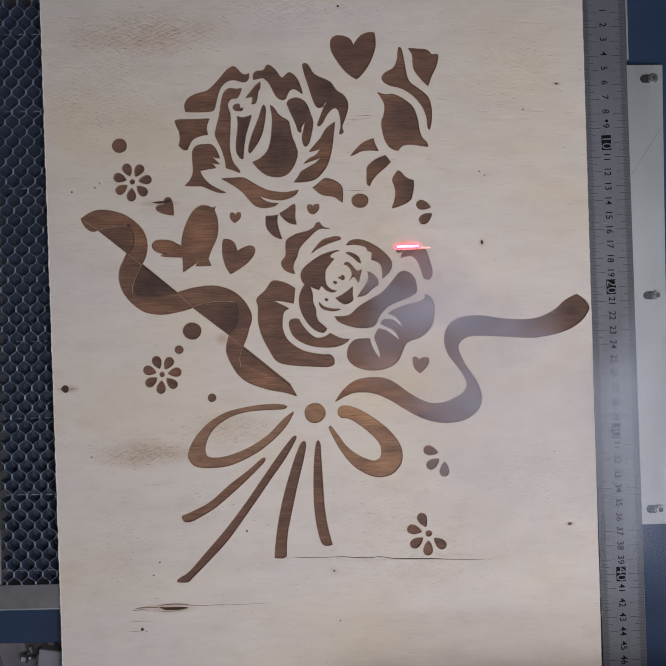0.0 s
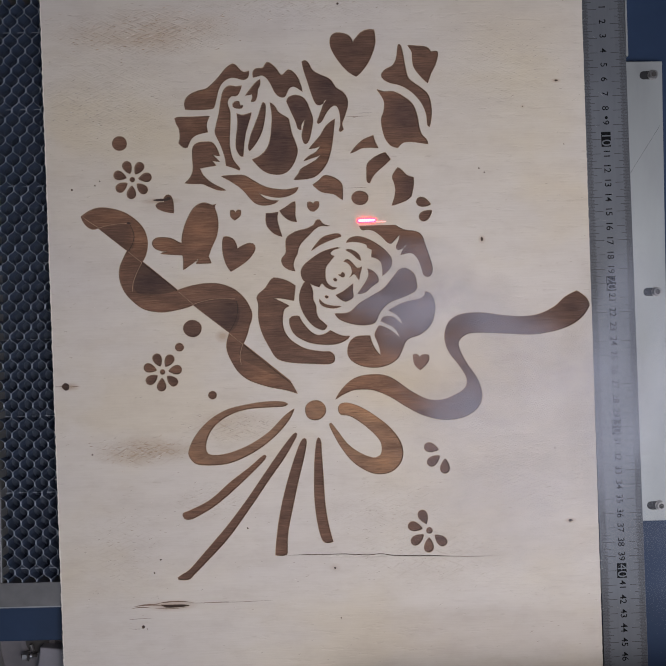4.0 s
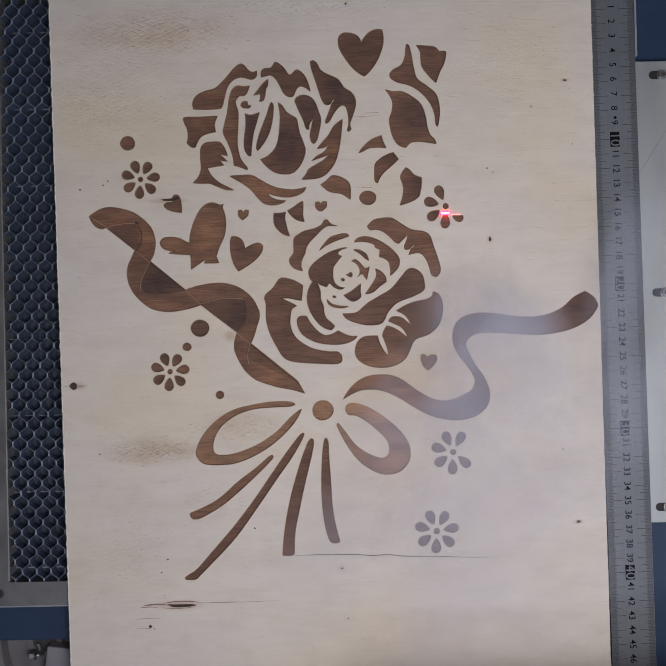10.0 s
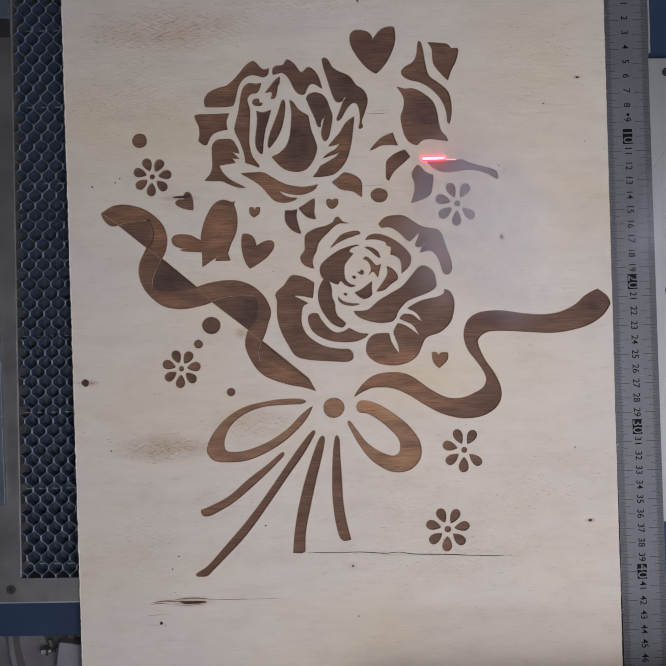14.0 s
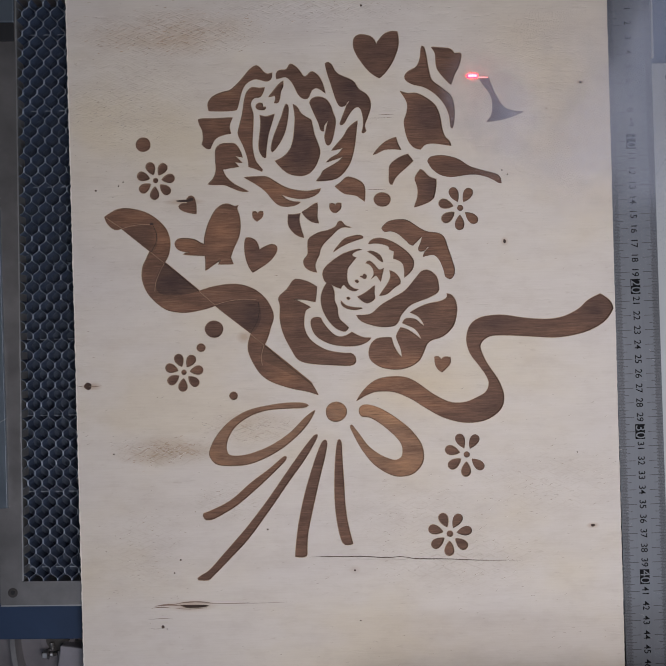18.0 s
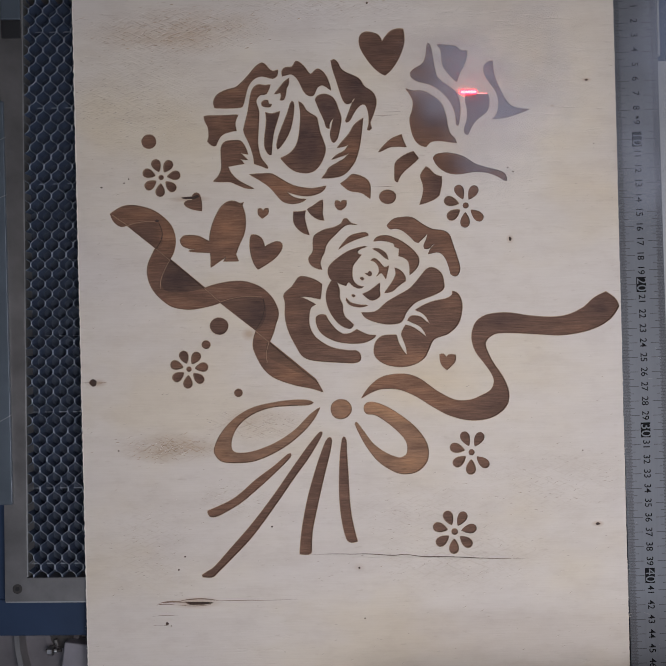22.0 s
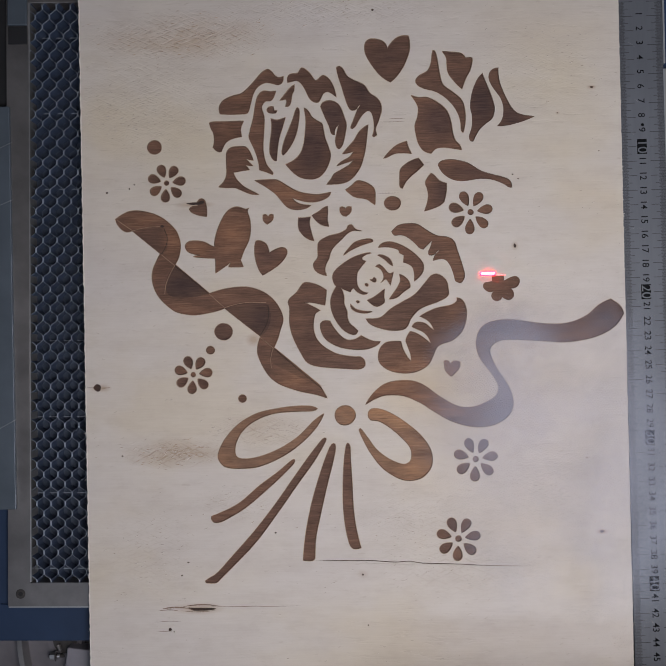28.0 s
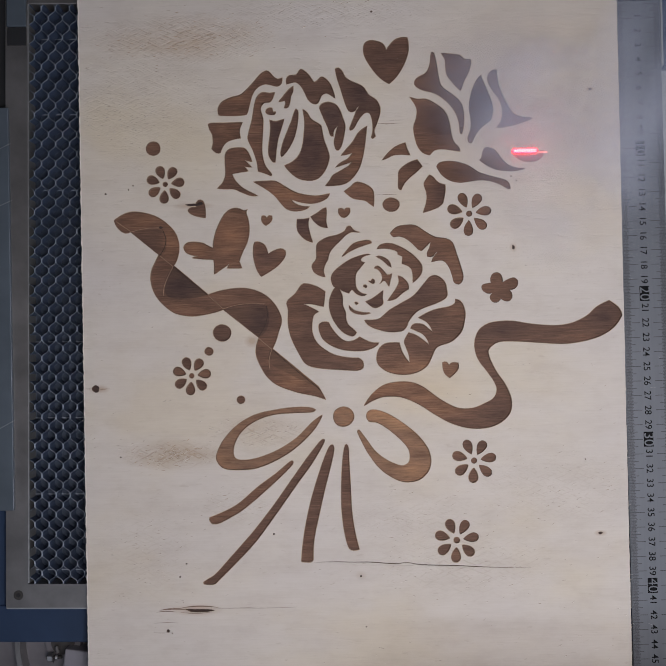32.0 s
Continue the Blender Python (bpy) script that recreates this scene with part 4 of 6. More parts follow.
motif("engraved_petal", [(23.4, 9, 1), (29.2, 8.9), (34.2, 10), (40.9, 15.6), (49.3, 20.4), (57.6, 25.2), (64.4, 32.5), (69.5, 38.2), (74.4, 38.7), (79.3, 34.7), (80.8, 28.8), (80.4, 23.9), (74, 20.2), (62.4, 16), (57.3, 12), (54, 7.9), (52.2, 3.8), (48.9, 1.1), (40.6, 0.7), (32.4, 2.6), (26.6, 5.2)])
motif("engraved_petal", [(60.8, 9.9, 1), (67.3, 13.4), (73.9, 15.7), (82.2, 17.2), (86.4, 19.6), (86.6, 22.3, 1), (90.5, 20.4), (92.9, 14.5), (92.7, 7.9), (90.1, -0.3), (83.3, -6.8), (75, -9.6), (71.7, -12.3), (69.1, -18), (65.7, -23.7), (59, -27.7), (49.9, -29.2), (40, -27.4), (33.5, -23.1), (31.4, -18.1), (32.9, -11.5), (37.1, -7.8), (42.1, -7.1), (47.2, -7.2, 1), (48.6, -12.7), (51.7, -18.5), (54.2, -21, 1), (53.9, -16.1), (51.9, -10.2), (50.8, -6.1), (53.8, -0.4, 1), (58.7, -2.1), (63.6, -5.5), (68.1, -9.4, 1), (66.9, -5.6), (63.7, -1.4), (58.8, 1.2), (55.2, 2.9, 1), (58, 5.7), (63.8, 5.2), (67.9, 1.8), (70.5, 0.1, 1), (68.7, 4.3), (65.5, 7.7)])
motif("engraved_petal", [(-3.7, 29.5, 1), (-10, 33.3), (-16.6, 35.1), (-20, 34.3), (-24.2, 28.6), (-30.1, 22.9), (-29.4, 17.1), (-29.6, 7.2), (-27.4, -2.8), (-22.6, -12.9), (-17.8, -20.4), (-9.5, -23.4), (7, -25), (17.7, -25.6), (21.7, -23.7), (21.5, -19.5), (18.7, -17.2, 1), (12.1, -16.9), (2.2, -14.7), (-6, -9.9), (-10.8, -4.8), (-13.2, 1.9), (-13, 8.5), (-11.8, 13.4), (-8.4, 15.5, 1), (-12, 17.6), (-18.9, 21.2, 1), (-13.6, 21.1), (-5, 19.2, 1), (-4.2, 24.9)])
motif("engraved_petal", [(-1.5, 7.9, 1), (-4.8, 8.3), (-8.1, 6.7), (-7.7, 0.9), (-4.2, -5), (4, -9.8), (13.9, -11.9), (23.8, -11.8), (30.5, -9.3), (33, -6.9, 1), (27.2, -6.4), (19.8, -2.6, 1), (15.7, -5), (10.7, -5.6), (5.8, -2.7), (0.9, 3.2)])
motif("engraved_heart", [(76.9, -21.5, 1), (79.4, -21.2), (81.3, -23.4, 1), (83.8, -21.6), (87.6, -22, 1), (87, -26.7), (81.6, -32, 1), (77.9, -28.1)])
motif("engraved_heart", [(-98, 88.2, 1), (-95.7, 90), (-92, 90.3), (-92.6, 92.1), (-90.7, 94.8), (-87.7, 94.4), (-86.2, 89.8), (-86, 82.6, 1), (-92.2, 83.9), (-96.7, 86)])
motif("engraved_bird", [(-56.2, 87.8, 1), (-59.1, 87), (-63.6, 88.7), (-68.2, 88.1), (-72.9, 84.3), (-77.6, 75.8), (-80.2, 67.7), (-81, 61.3, 1), (-83.4, 62.2), (-87.9, 64.7), (-93.4, 65.7), (-98.9, 65.3), (-101.4, 62.3), (-100, 58.9), (-96.4, 57), (-91.4, 56, 1), (-95.8, 54.8, 1), (-90, 54.1), (-80.8, 53.4, 1), (-80.3, 50.3), (-80.5, 43.1, 1), (-75.5, 46.5), (-69.9, 50.2, 1), (-71.4, 47.1, 1), (-61.2, 47.1, 1), (-63.1, 51.7, 1), (-60.6, 58.1), (-57.1, 65.3), (-55.7, 72.6), (-56.1, 79.9), (-57.7, 85.8)])
motif("engraved_heart", [(-51.8, 64.8, 1), (-48.6, 64.7), (-44.9, 62.3), (-42.7, 56.4, 1), (-38.6, 58.5), (-34, 59.9), (-30.8, 58.3), (-31.4, 53.8), (-37, 47.5), (-47.7, 40.9, 1), (-50.8, 46), (-52.8, 54.2), (-52.8, 61.5)])
motif("engraved_overlap", [(-138.3, 73.9, 1), (-128.1, 76.4), (-119.9, 75.5), (-114.4, 72.1), (-113.6, 64.7), (-115.6, 58.4), (-118.9, 57.5, 1)], CHAR, cut=False)
motif("engraved_overlap", [(-108.8, 49.6, 1), (-85.3, 29.3, 1), (-96, 26.8), (-110.7, 27.1), (-115.2, 30.9), (-115.4, 37.3), (-113.1, 43.7)], CHAR_DARK, cut=False)
motif("engraved_overlap", [(-74.7, 18.5, 1), (-68.7, 20.7), (-57.6, 22.3), (-45.8, 20.8), (-43.1, 15.6), (-43.3, 8.3), (-46.1, 2), (-49.9, -1.2, 1)], CHAR_DARK, cut=False)
motif("engraved_overlap", [(-42.4, -8.6, 1), (-9.9, -37, 1), (-20.7, -32.1), (-32.4, -25.9), (-41.8, -20.7), (-44, -16)], CHAR_DARK, cut=False)
motif("engraved_bow", [(-11.7, -52.6, 1), (-16.3, -50.9), (-26.7, -50.7), (-39.2, -52.1), (-53.9, -55.3), (-66.6, -62.4), (-76.2, -72.6), (-81.2, -82.9), (-80, -88.2), (-75.5, -92), (-65.1, -93), (-52.6, -91.8), (-37.8, -85.8), (-25.2, -77.7), (-13.5, -66.5), (-7.2, -56.2, 1), (-14.4, -61.3), (-25, -71.5), (-37.7, -79.6), (-50.3, -84.6), (-59.7, -86.5), (-67, -85.9), (-69.5, -82.1), (-68.5, -74.8), (-63.5, -66.6), (-54, -59.5), (-41.4, -55.2), (-26.8, -54.2), (-15.3, -54)], CHAR_LIGHT)
motif("engraved_bow", [(23.5, -57.5), (24.9, -54.2), (29.5, -53.4), (37.7, -56.1), (48, -62.5), (58.2, -71), (65.2, -80.5), (67.3, -88.8), (65.5, -96.1), (59.6, -101.8), (51.2, -103.5), (43, -101.5), (32.7, -94.4), (24.7, -83.9), (19.7, -74.4), (17.1, -68.2), (18.1, -67.1, 1), (22.8, -73.5), (28.9, -81.9), (37, -88.3), (45.3, -92), (49.4, -92), (52.6, -89.2), (52.7, -82.3), (48.7, -76), (39.5, -67.5), (31.3, -62.2), (25.1, -61)], CHAR_LIGHT)
motif("engraved_stem", [(-86.3, -128.6), (-86.6, -126.1), (-82.4, -124.5), (-67.7, -117.5), (-52.8, -105.3), (-40.1, -96.2), (-30.6, -88.5), (-28.3, -87.7), (-28.8, -90.2), (-38.1, -99.3), (-50.8, -110.5), (-63.6, -120.7), (-74.1, -126.8), (-80.4, -129.8), (-84.6, -130.1)])
motif("engraved_stem", [(-91.7, -170.5, 1), (-88.5, -168.5), (-83.2, -165.1), (-72.6, -153.8), (-57.6, -137.4), (-42.7, -119), (-27.7, -98.5), (-17, -84.1), (-8.4, -73.9), (-6.1, -73.3), (-7.4, -77), (-15, -89.4), (-25.7, -103.7), (-40.7, -124.2), (-55.7, -143.7), (-70.6, -159), (-81.2, -169.2), (-84.4, -171.9), (-91.3, -171.8, 1)])
motif("engraved_stem", [(-23.5, -157.4, 1), (-22.4, -146.4), (-20, -131.9), (-15.5, -113.3), (-8.8, -92.6), (-3.3, -79.2), (-0.8, -77), (0.4, -79.3), (-1.4, -88.6), (-5.9, -105.1), (-10.5, -123.7), (-13.9, -138.2), (-15.1, -146.5), (-15.5, -156, 1), (-17.4, -157.7)])
motif("engraved_stem", [(7.7, -79.4), (9, -76.9), (10.4, -79.5), (10.6, -88.8), (11.3, -105.4), (11.8, -122.1), (13.6, -136.6), (16.6, -149.5, 1), (12.5, -150.1), (9.8, -148.6), (7.8, -142.7), (6, -132.3), (5, -117.8), (5.4, -101.2), (6.3, -88.7)])
motif("engraved_heart", [(42.2, 196.9, 1), (39.7, 201.3), (35.1, 203.3), (30.4, 203.6), (27.3, 201.6), (26.4, 197), (27.8, 191.4), (33.1, 182.7), (38.4, 176.8), (43.8, 173.3, 1), (48.5, 177.7), (53.3, 184.6), (57, 193.8), (57.6, 200.1), (56.9, 205.1, 1), (53, 205.3), (49.1, 204.2), (45.9, 201.6)])
motif("engraved_bud", [(73.8, 194.5, 1), (75.3, 193.4), (76.7, 187.1), (78.1, 177.7), (80.2, 170.6), (87.1, 165), (92.4, 160.2), (94.6, 154.7), (95.2, 147.7), (94.6, 141.5), (93.5, 137.1, 1), (92.4, 138.4), (91.6, 146.2), (88.4, 154.1), (82.3, 161.2), (74.7, 166.1), (67, 168.3), (62.4, 171.1), (61.5, 174.2), (64.1, 177.3), (69.6, 180.3), (72.3, 185.6), (73.2, 191.9)])
motif("engraved_bud", [(80.3, 193.7, 1), (86.1, 193.1), (93.1, 192.1), (96.1, 188.9, 1), (100, 189, 1), (100.9, 187.3), (99.1, 180.3), (95.8, 174.1), (93.3, 167.3, 1), (88.8, 172), (84.3, 178.3), (83.3, 183.8), (83, 189.3)])
motif("engraved_bud", [(57.9, 163.7, 1), (63, 162), (69.2, 161.9), (76.1, 158.3), (82.2, 152.7), (85.1, 144.8), (86.2, 137), (87.9, 131.5), (90.9, 128.3), (92.1, 125, 1), (86.2, 126.1), (80.1, 127), (74.6, 126.4), (71, 123, 1), (66, 125), (62.3, 130.5), (60.4, 139.2), (60.5, 143.8), (62.2, 148.5), (62.8, 154.7), (60.9, 159.4)])
motif("engraved_leaf", [(38, 120.2, 1), (42.8, 125.6), (47.5, 129.3), (54.1, 131.8, 1), (55.2, 127.6), (57.3, 123.2, 1), (52, 123.8), (45.8, 123.5), (41.1, 121.4)])
motif("engraved_leaf", [(62.1, 119.8, 1), (65.5, 115.1, 1), (61.1, 111.1), (55.6, 106.6), (52.4, 102.8), (50.7, 99.1, 1), (48.9, 100.5), (48.9, 106.7), (49.5, 112.2), (53.4, 116), (58.1, 118.5)])
motif("engraved_leaf", [(70.4, 108.9, 1), (72.7, 107.7), (76.4, 103.7), (81.1, 101.9, 1), (80.9, 96.6), (79.2, 89.2, 1), (76.1, 86.6), (71.4, 84.7), (65.6, 83, 1), (67.6, 88.4), (68.5, 93.8), (67.8, 98.5), (66.7, 103.2)])
motif("engraved_ribbon", [(21.9, -50.3, 1), (27.7, -42.5), (35.2, -36.7), (44.1, -34.5), (54.4, -34.7), (63.1, -38.2), (74.7, -46.9), (86.3, -53), (96.5, -53.5), (103.9, -51), (111.6, -46.8), (114.1, -40.6), (111.9, -34.4), (107.1, -27.3), (102.3, -20.7), (99.8, -13.9), (99.6, -7.1), (102.4, 0.2), (108.1, 4.5), (115.5, 6.1), (125.7, 6.2), (140.3, 3.8), (155, 2.6), (166.7, 4.1), (177.1, 8.9), (184.5, 15.2), (192.8, 19.2, 1)]
      + [(199.1, 14.3), (201.3, 9, 1), (195.9, 1.2), (187, -4.5), (175.2, -8.1), (160.5, -9.8), (143, -8.6), (125.4, -7.4), (115.2, -8), (109.2, -12.6), (109.1, -17.9), (113.3, -27.4), (120.3, -38.4), (123.9, -48.8), (122.3, -57.5), (115.4, -63.9), (106.5, -66.9), (94.8, -67), (81.7, -63.2), (70, -56.5), (59.9, -49.9), (48.3, -44.9), (36.5, -44.1), (29.1, -46.3)])
motif("engraved_ribbon", [(-149.7, 82.1, 1), (-140.8, 87), (-131.6, 87.3), (-120.6, 84.1), (-112.5, 78.5), (-107.1, 71.9), (-104.8, 63.6), (-105.9, 55.4), (-108.8, 49.6, 1), (-85, 28.9, 1), (-75.8, 31.5), (-64.7, 32.9), (-55.6, 32.2), (-46.5, 28.5), (-39.3, 21.9), (-34.9, 13.6), (-34.5, 8.1), (-36.4, 2.7), (-38, -2.7), (-40.9, -9.6, 1), (-9.5, -36.5, 1), (-4.7, -45.4, 1)]
      + [(-12.3, -42.7), (-23.2, -40.3), (-35, -36.2), (-41.4, -32.3), (-46.7, -26.3), (-51.6, -16.2), (-52.4, -9.8), (-50.2, -1.6, 1), (-74.7, 18.5, 1), (-81.6, 16.4), (-92.6, 14.5), (-99.9, 14.6), (-109, 17), (-117.2, 23.6), (-122.5, 31), (-124.8, 39.3), (-124.1, 46.6), (-121.2, 53), (-118.9, 57.5, 1), (-138.3, 73.9, 1), (-142, 73.1), (-145.6, 75), (-148.3, 78.3)])

round_motif("engraved_dot", -121.6, 131.7, 4.8)
round_motif("engraved_dot", -75.8, 2.1, 6.1, 5.6)
round_motif("engraved_dot", -85.2, -10.5, 2.8, 2.6)
round_motif("engraved_dot", -63.5, -44.6, 2.6)
round_motif("engraved_bow_knot", 7.5, -57.6, 7.0, 6.7, CHAR_LIGHT)
round_motif("engraved_dot", 43.5, 88.9, 5.6, 4.7)
engraved_flower(-113.6, 106.5, 110, 4.0, 13.2, 7.4, 1.5)
engraved_flower(-97.5, -27.3, 110, 4.0, 13.2, 7.4, 1.5)
engraved_flower(97.2, -89.6, 112, 4.8, 15.2, 7.8, 1.9, [(0, (6.35, 7.05)), (1, (8.95, 9.6)), (2, (24.35, 25.2)), (3, (8.35, 8.75))], 8.25)
engraved_flower(84.1, -144.3, 112, 4.8, 15.2, 7.8, 1.9, [(1, (7.15, 7.65)), (2, (7.7, 8.15))])
engraved_flower(97.4, 81.5, 112, 4.8, 15.2, 7.8, 1.9, [(4, (4.9, 5.7)), (0, (5.75, 6.2)), (3, (9.75, 10.2)), (2, (23.85, 24.2)), (1, (10.3, 10.7))], 9.65)

# shapes that the laser burns while the film runs
late("engraved_petal", [(42.4, 69.1, 1), (47.1, 73.4), (53.7, 74.6), (60.3, 74), (66.8, 69.7), (73.4, 65.9), (81.6, 64.4), (85.7, 61.3), (88, 54.3), (91.1, 44.3), (92.4, 37.7), (90.8, 33.6), (88.8, 32.6, 1), (85.9, 34.2), (85.1, 37.8), (82.8, 44.5), (79.6, 48.7), (76.3, 49.6), (70.5, 48.4, 1), (72.3, 52.2), (74.8, 55.4, 1), (71.4, 52.5), (68.1, 52.3, 1), (67.7, 54.8), (69.6, 58.9), (70.3, 62.5, 1), (66.6, 58.9), (64.1, 56.5, 1), (61.6, 57.4), (58.4, 60.8), (53.5, 65), (48.6, 66.8), (44.5, 66.5)],
     [(-2, 28.8), (-0.5, 50.7), (0, 53.6), (0.5, 55.9), (1, 57.5), (1.5, 58.7), (2, 60.5), (2.5, 62.4), (3, 64.3), (3.5, 66.4), (4.7, 73.8)])
late("engraved_leaf", [(75.6, 114.7, 1), (77.5, 117.3), (83, 118.4), (89.2, 117.8), (96.9, 115.4), (104.5, 110.4), (112.2, 107.6), (121.4, 105), (125.2, 102.6), (126.4, 98.2, 1), (124.4, 98.3), (119.8, 101.2), (112.1, 104), (104.4, 104.7), (96.6, 103.7), (90.4, 103.4), (84.2, 105.1), (78.9, 109.1)],
     [(10.75, 96.6), (11, 101.9), (11.5, 104.3), (12, 105.6), (12.5, 106.3), (13, 108.4), (13.5, 110.1), (14, 111.8), (14.5, 114.2), (15.9, 120.4)])
late("engraved_stem", [(118.8, 181.4, 1), (115.3, 180.7), (112.5, 177.6), (112.4, 172.9), (115.1, 167.4), (119.6, 161.1), (121.7, 154.8), (121.6, 148.6), (120, 144), (117.1, 140.9, 1), (125.3, 141.5), (134.7, 143.9), (143.2, 147.1, 1), (136.3, 147.9), (130.9, 149.9), (127.1, 153.9), (122.7, 162.6), (119.8, 170.4), (118.7, 176.7)],
     [(16.0, 139.4), (16.5, 148.5), (17, 154.7), (17.5, 164.4), (18, 172.4), (18.5, 178.0), (18.75, 182.7)])
late("engraved_bud", [(107.8, 177.9, 1), (109, 173.8), (111.9, 166.7), (114.8, 158.1), (115.5, 152.6), (113.8, 146.4), (109.1, 142.7), (104.3, 138.1), (100.3, 130.7, 1), (98.4, 131.2), (97.7, 134.4), (99.8, 141.3), (99.9, 149.1), (98.9, 153.8), (99.4, 160), (101.1, 167), (104.3, 173.9)],
     [(18.8, 128.7), (19, 135.2), (19.5, 142.3), (20, 145.7), (20.5, 149.1), (21, 152.7), (21.5, 155.2), (22, 159.2), (22.5, 161.6), (23, 165.4), (23.5, 171.8), (23.8, 178.3)])
late("engraved_blossom", [(119.4, 33.3, 1), (124.5, 35.8), (128, 36.3), (130.2, 34), (129.5, 30.6), (127.3, 28.7), (124.2, 28, 1), (125.8, 25.3), (125.7, 22.3), (123.7, 20.4), (120.8, 20.5), (118.1, 22.2, 1), (116.3, 20.1), (113.4, 19.6), (111, 21.6), (110.8, 24.1), (112.4, 26.2, 1), (109.1, 25.9), (106.2, 27.6), (105, 30.1), (106, 32.1), (108.8, 32.7), (111.5, 33.2, 1), (111.3, 36.4), (112.8, 39.3), (115.3, 40.2), (117.7, 39.5), (119.3, 36.7)],
     [(25.2, 17.8), (25.5, 23.7), (27.5, 34.6), (28, 37.5), (28.3, 42.2)])
late("engraved_leaf", [(105.2, 118.7, 1), (107, 120.6), (107.6, 124), (108.9, 126.7), (111.8, 127.4), (115.7, 125.8), (118.6, 122.3), (121.9, 117.8), (126.2, 114.3), (131.1, 112.7), (137, 112.4, 1), (133, 111), (127.1, 110.5), (119.3, 111.3), (113.5, 113.1), (108.6, 116.1)],
     [(28.3, 110.4), (28.5, 112.8), (29, 114.8), (29.5, 116.8), (30, 120.8), (30.5, 124.5), (30.85, 128.9)])
late("engraved_leaf", [(127.7, 123.9, 1), (131.3, 119.6), (135.1, 117.5), (140, 116.6), (144.9, 117.3), (148.9, 120.2), (150.2, 124.1), (149.5, 126.6), (146.2, 128.6), (140.3, 129.2), (132.4, 127.9), (128.5, 126)],
     [(30.9, 117.0), (31, 119.0), (31.3, 120.8), (31.7, 123.0), (32, 124.7), (34, 136.0)])

# pale ridges across the folded ribbon
RIDGES = [([(-149.0, 81.6), (-144.0, 78.0), (-138.1, 73.9)], True),
          ([(-138.1, 73.9), (-132.1, 75.5), (-126.2, 76.3), (-118.8, 76.4)], True),
          ([(-118.6, 56.9), (-113.9, 52.9), (-109.3, 49.0)], True),
          ([(-109.3, 49.0), (-112.9, 42.5), (-115.8, 35.2), (-116.5, 29.0)], True),
          ([(-85.4, 28.6), (-80.2, 23.8), (-74.9, 18.9)], True),
          ([(-74.9, 18.9), (-68.1, 20.8), (-59.2, 22.1), (-45.9, 21.8)], True),
          ([(-51.1, -1.7), (-46.5, -5.6), (-41.5, -9.9)], True),
          ([(-41.5, -9.9), (-43.5, -17.5), (-43.0, -24.0)], True),
          ([(-116.4, 75.2), (-114.2, 68.6), (-115.2, 62.7), (-118.6, 56.9)], False),
          ([(-44.7, 20.3), (-44.3, 12.9), (-46.8, 5.0), (-51.1, -1.7)], False),
          ([(-109.3, 48.7), (-98.8, 39.3), (-86.0, 28.6)], False),
          ([(-40.7, -10.8), (-26.2, -23.8), (-8.2, -38.9)], False)]

# knots, pin holes, the split and the long crack
for x, y, rx, ry in ((-164.6, -35.2, 2.6, 2.4), (127.5, 57.6, 0.9, 1.5), (183.0, 166.4, 1.2, 0.6), (183.2, -141.0, 1.5, 0.8),
                     (32.4, 224.0, 0.8, 0.7), (-117.0, -203.8, 1.1, 1.0), (-114.2, -205.4, 0.4, 0.35), (-103.4, -157.6, 0.7, 0.5), (-139.5, 103.2, 0.45, 0.5), (-136.2, 106.0, 0.4, 0.5), (-148.0, -83.0, 0.6, 0.5), (-42.4, -138.0, 0.6, 0.6),
                     (-108.0, -166.6, 0.6, 0.5), (127.0, 107.0, 0.6, 0.5), (-155.5, 100.6, 0.7, 0.6), (130.8, 104.0, 0.5, 0.4),
                     (159.0, 149.0, 0.5, 0.35), (187.0, 122.0, 0.45, 0.3), (20.5, -203.0, 0.5, 0.45), (174.0, -90.0, 0.5, 0.4),
                     (17.5, -168.0, 0.7, 0.6)):
    line = disc(x, y, rx, ry, 24, 0.10)
    burnt_part("knot", line, KNOT, "small dark brown knot", 0.05, False)
for x, y, rx, ry in ((-94.4, 91.8, 5.5, 0.8), (-89.6, 92.8, 1.9, 1.1), (-117.5, 76.6, 1.3, 0.9)):
    part("knot", slab(disc(x, y, rx, ry, 22, 0.1), -DEPTH - 0.1, 0.02 if rx > 4 else -DEPTH + 0.12), KNOT, SHEET, "dark brown knot crossing the engraving")


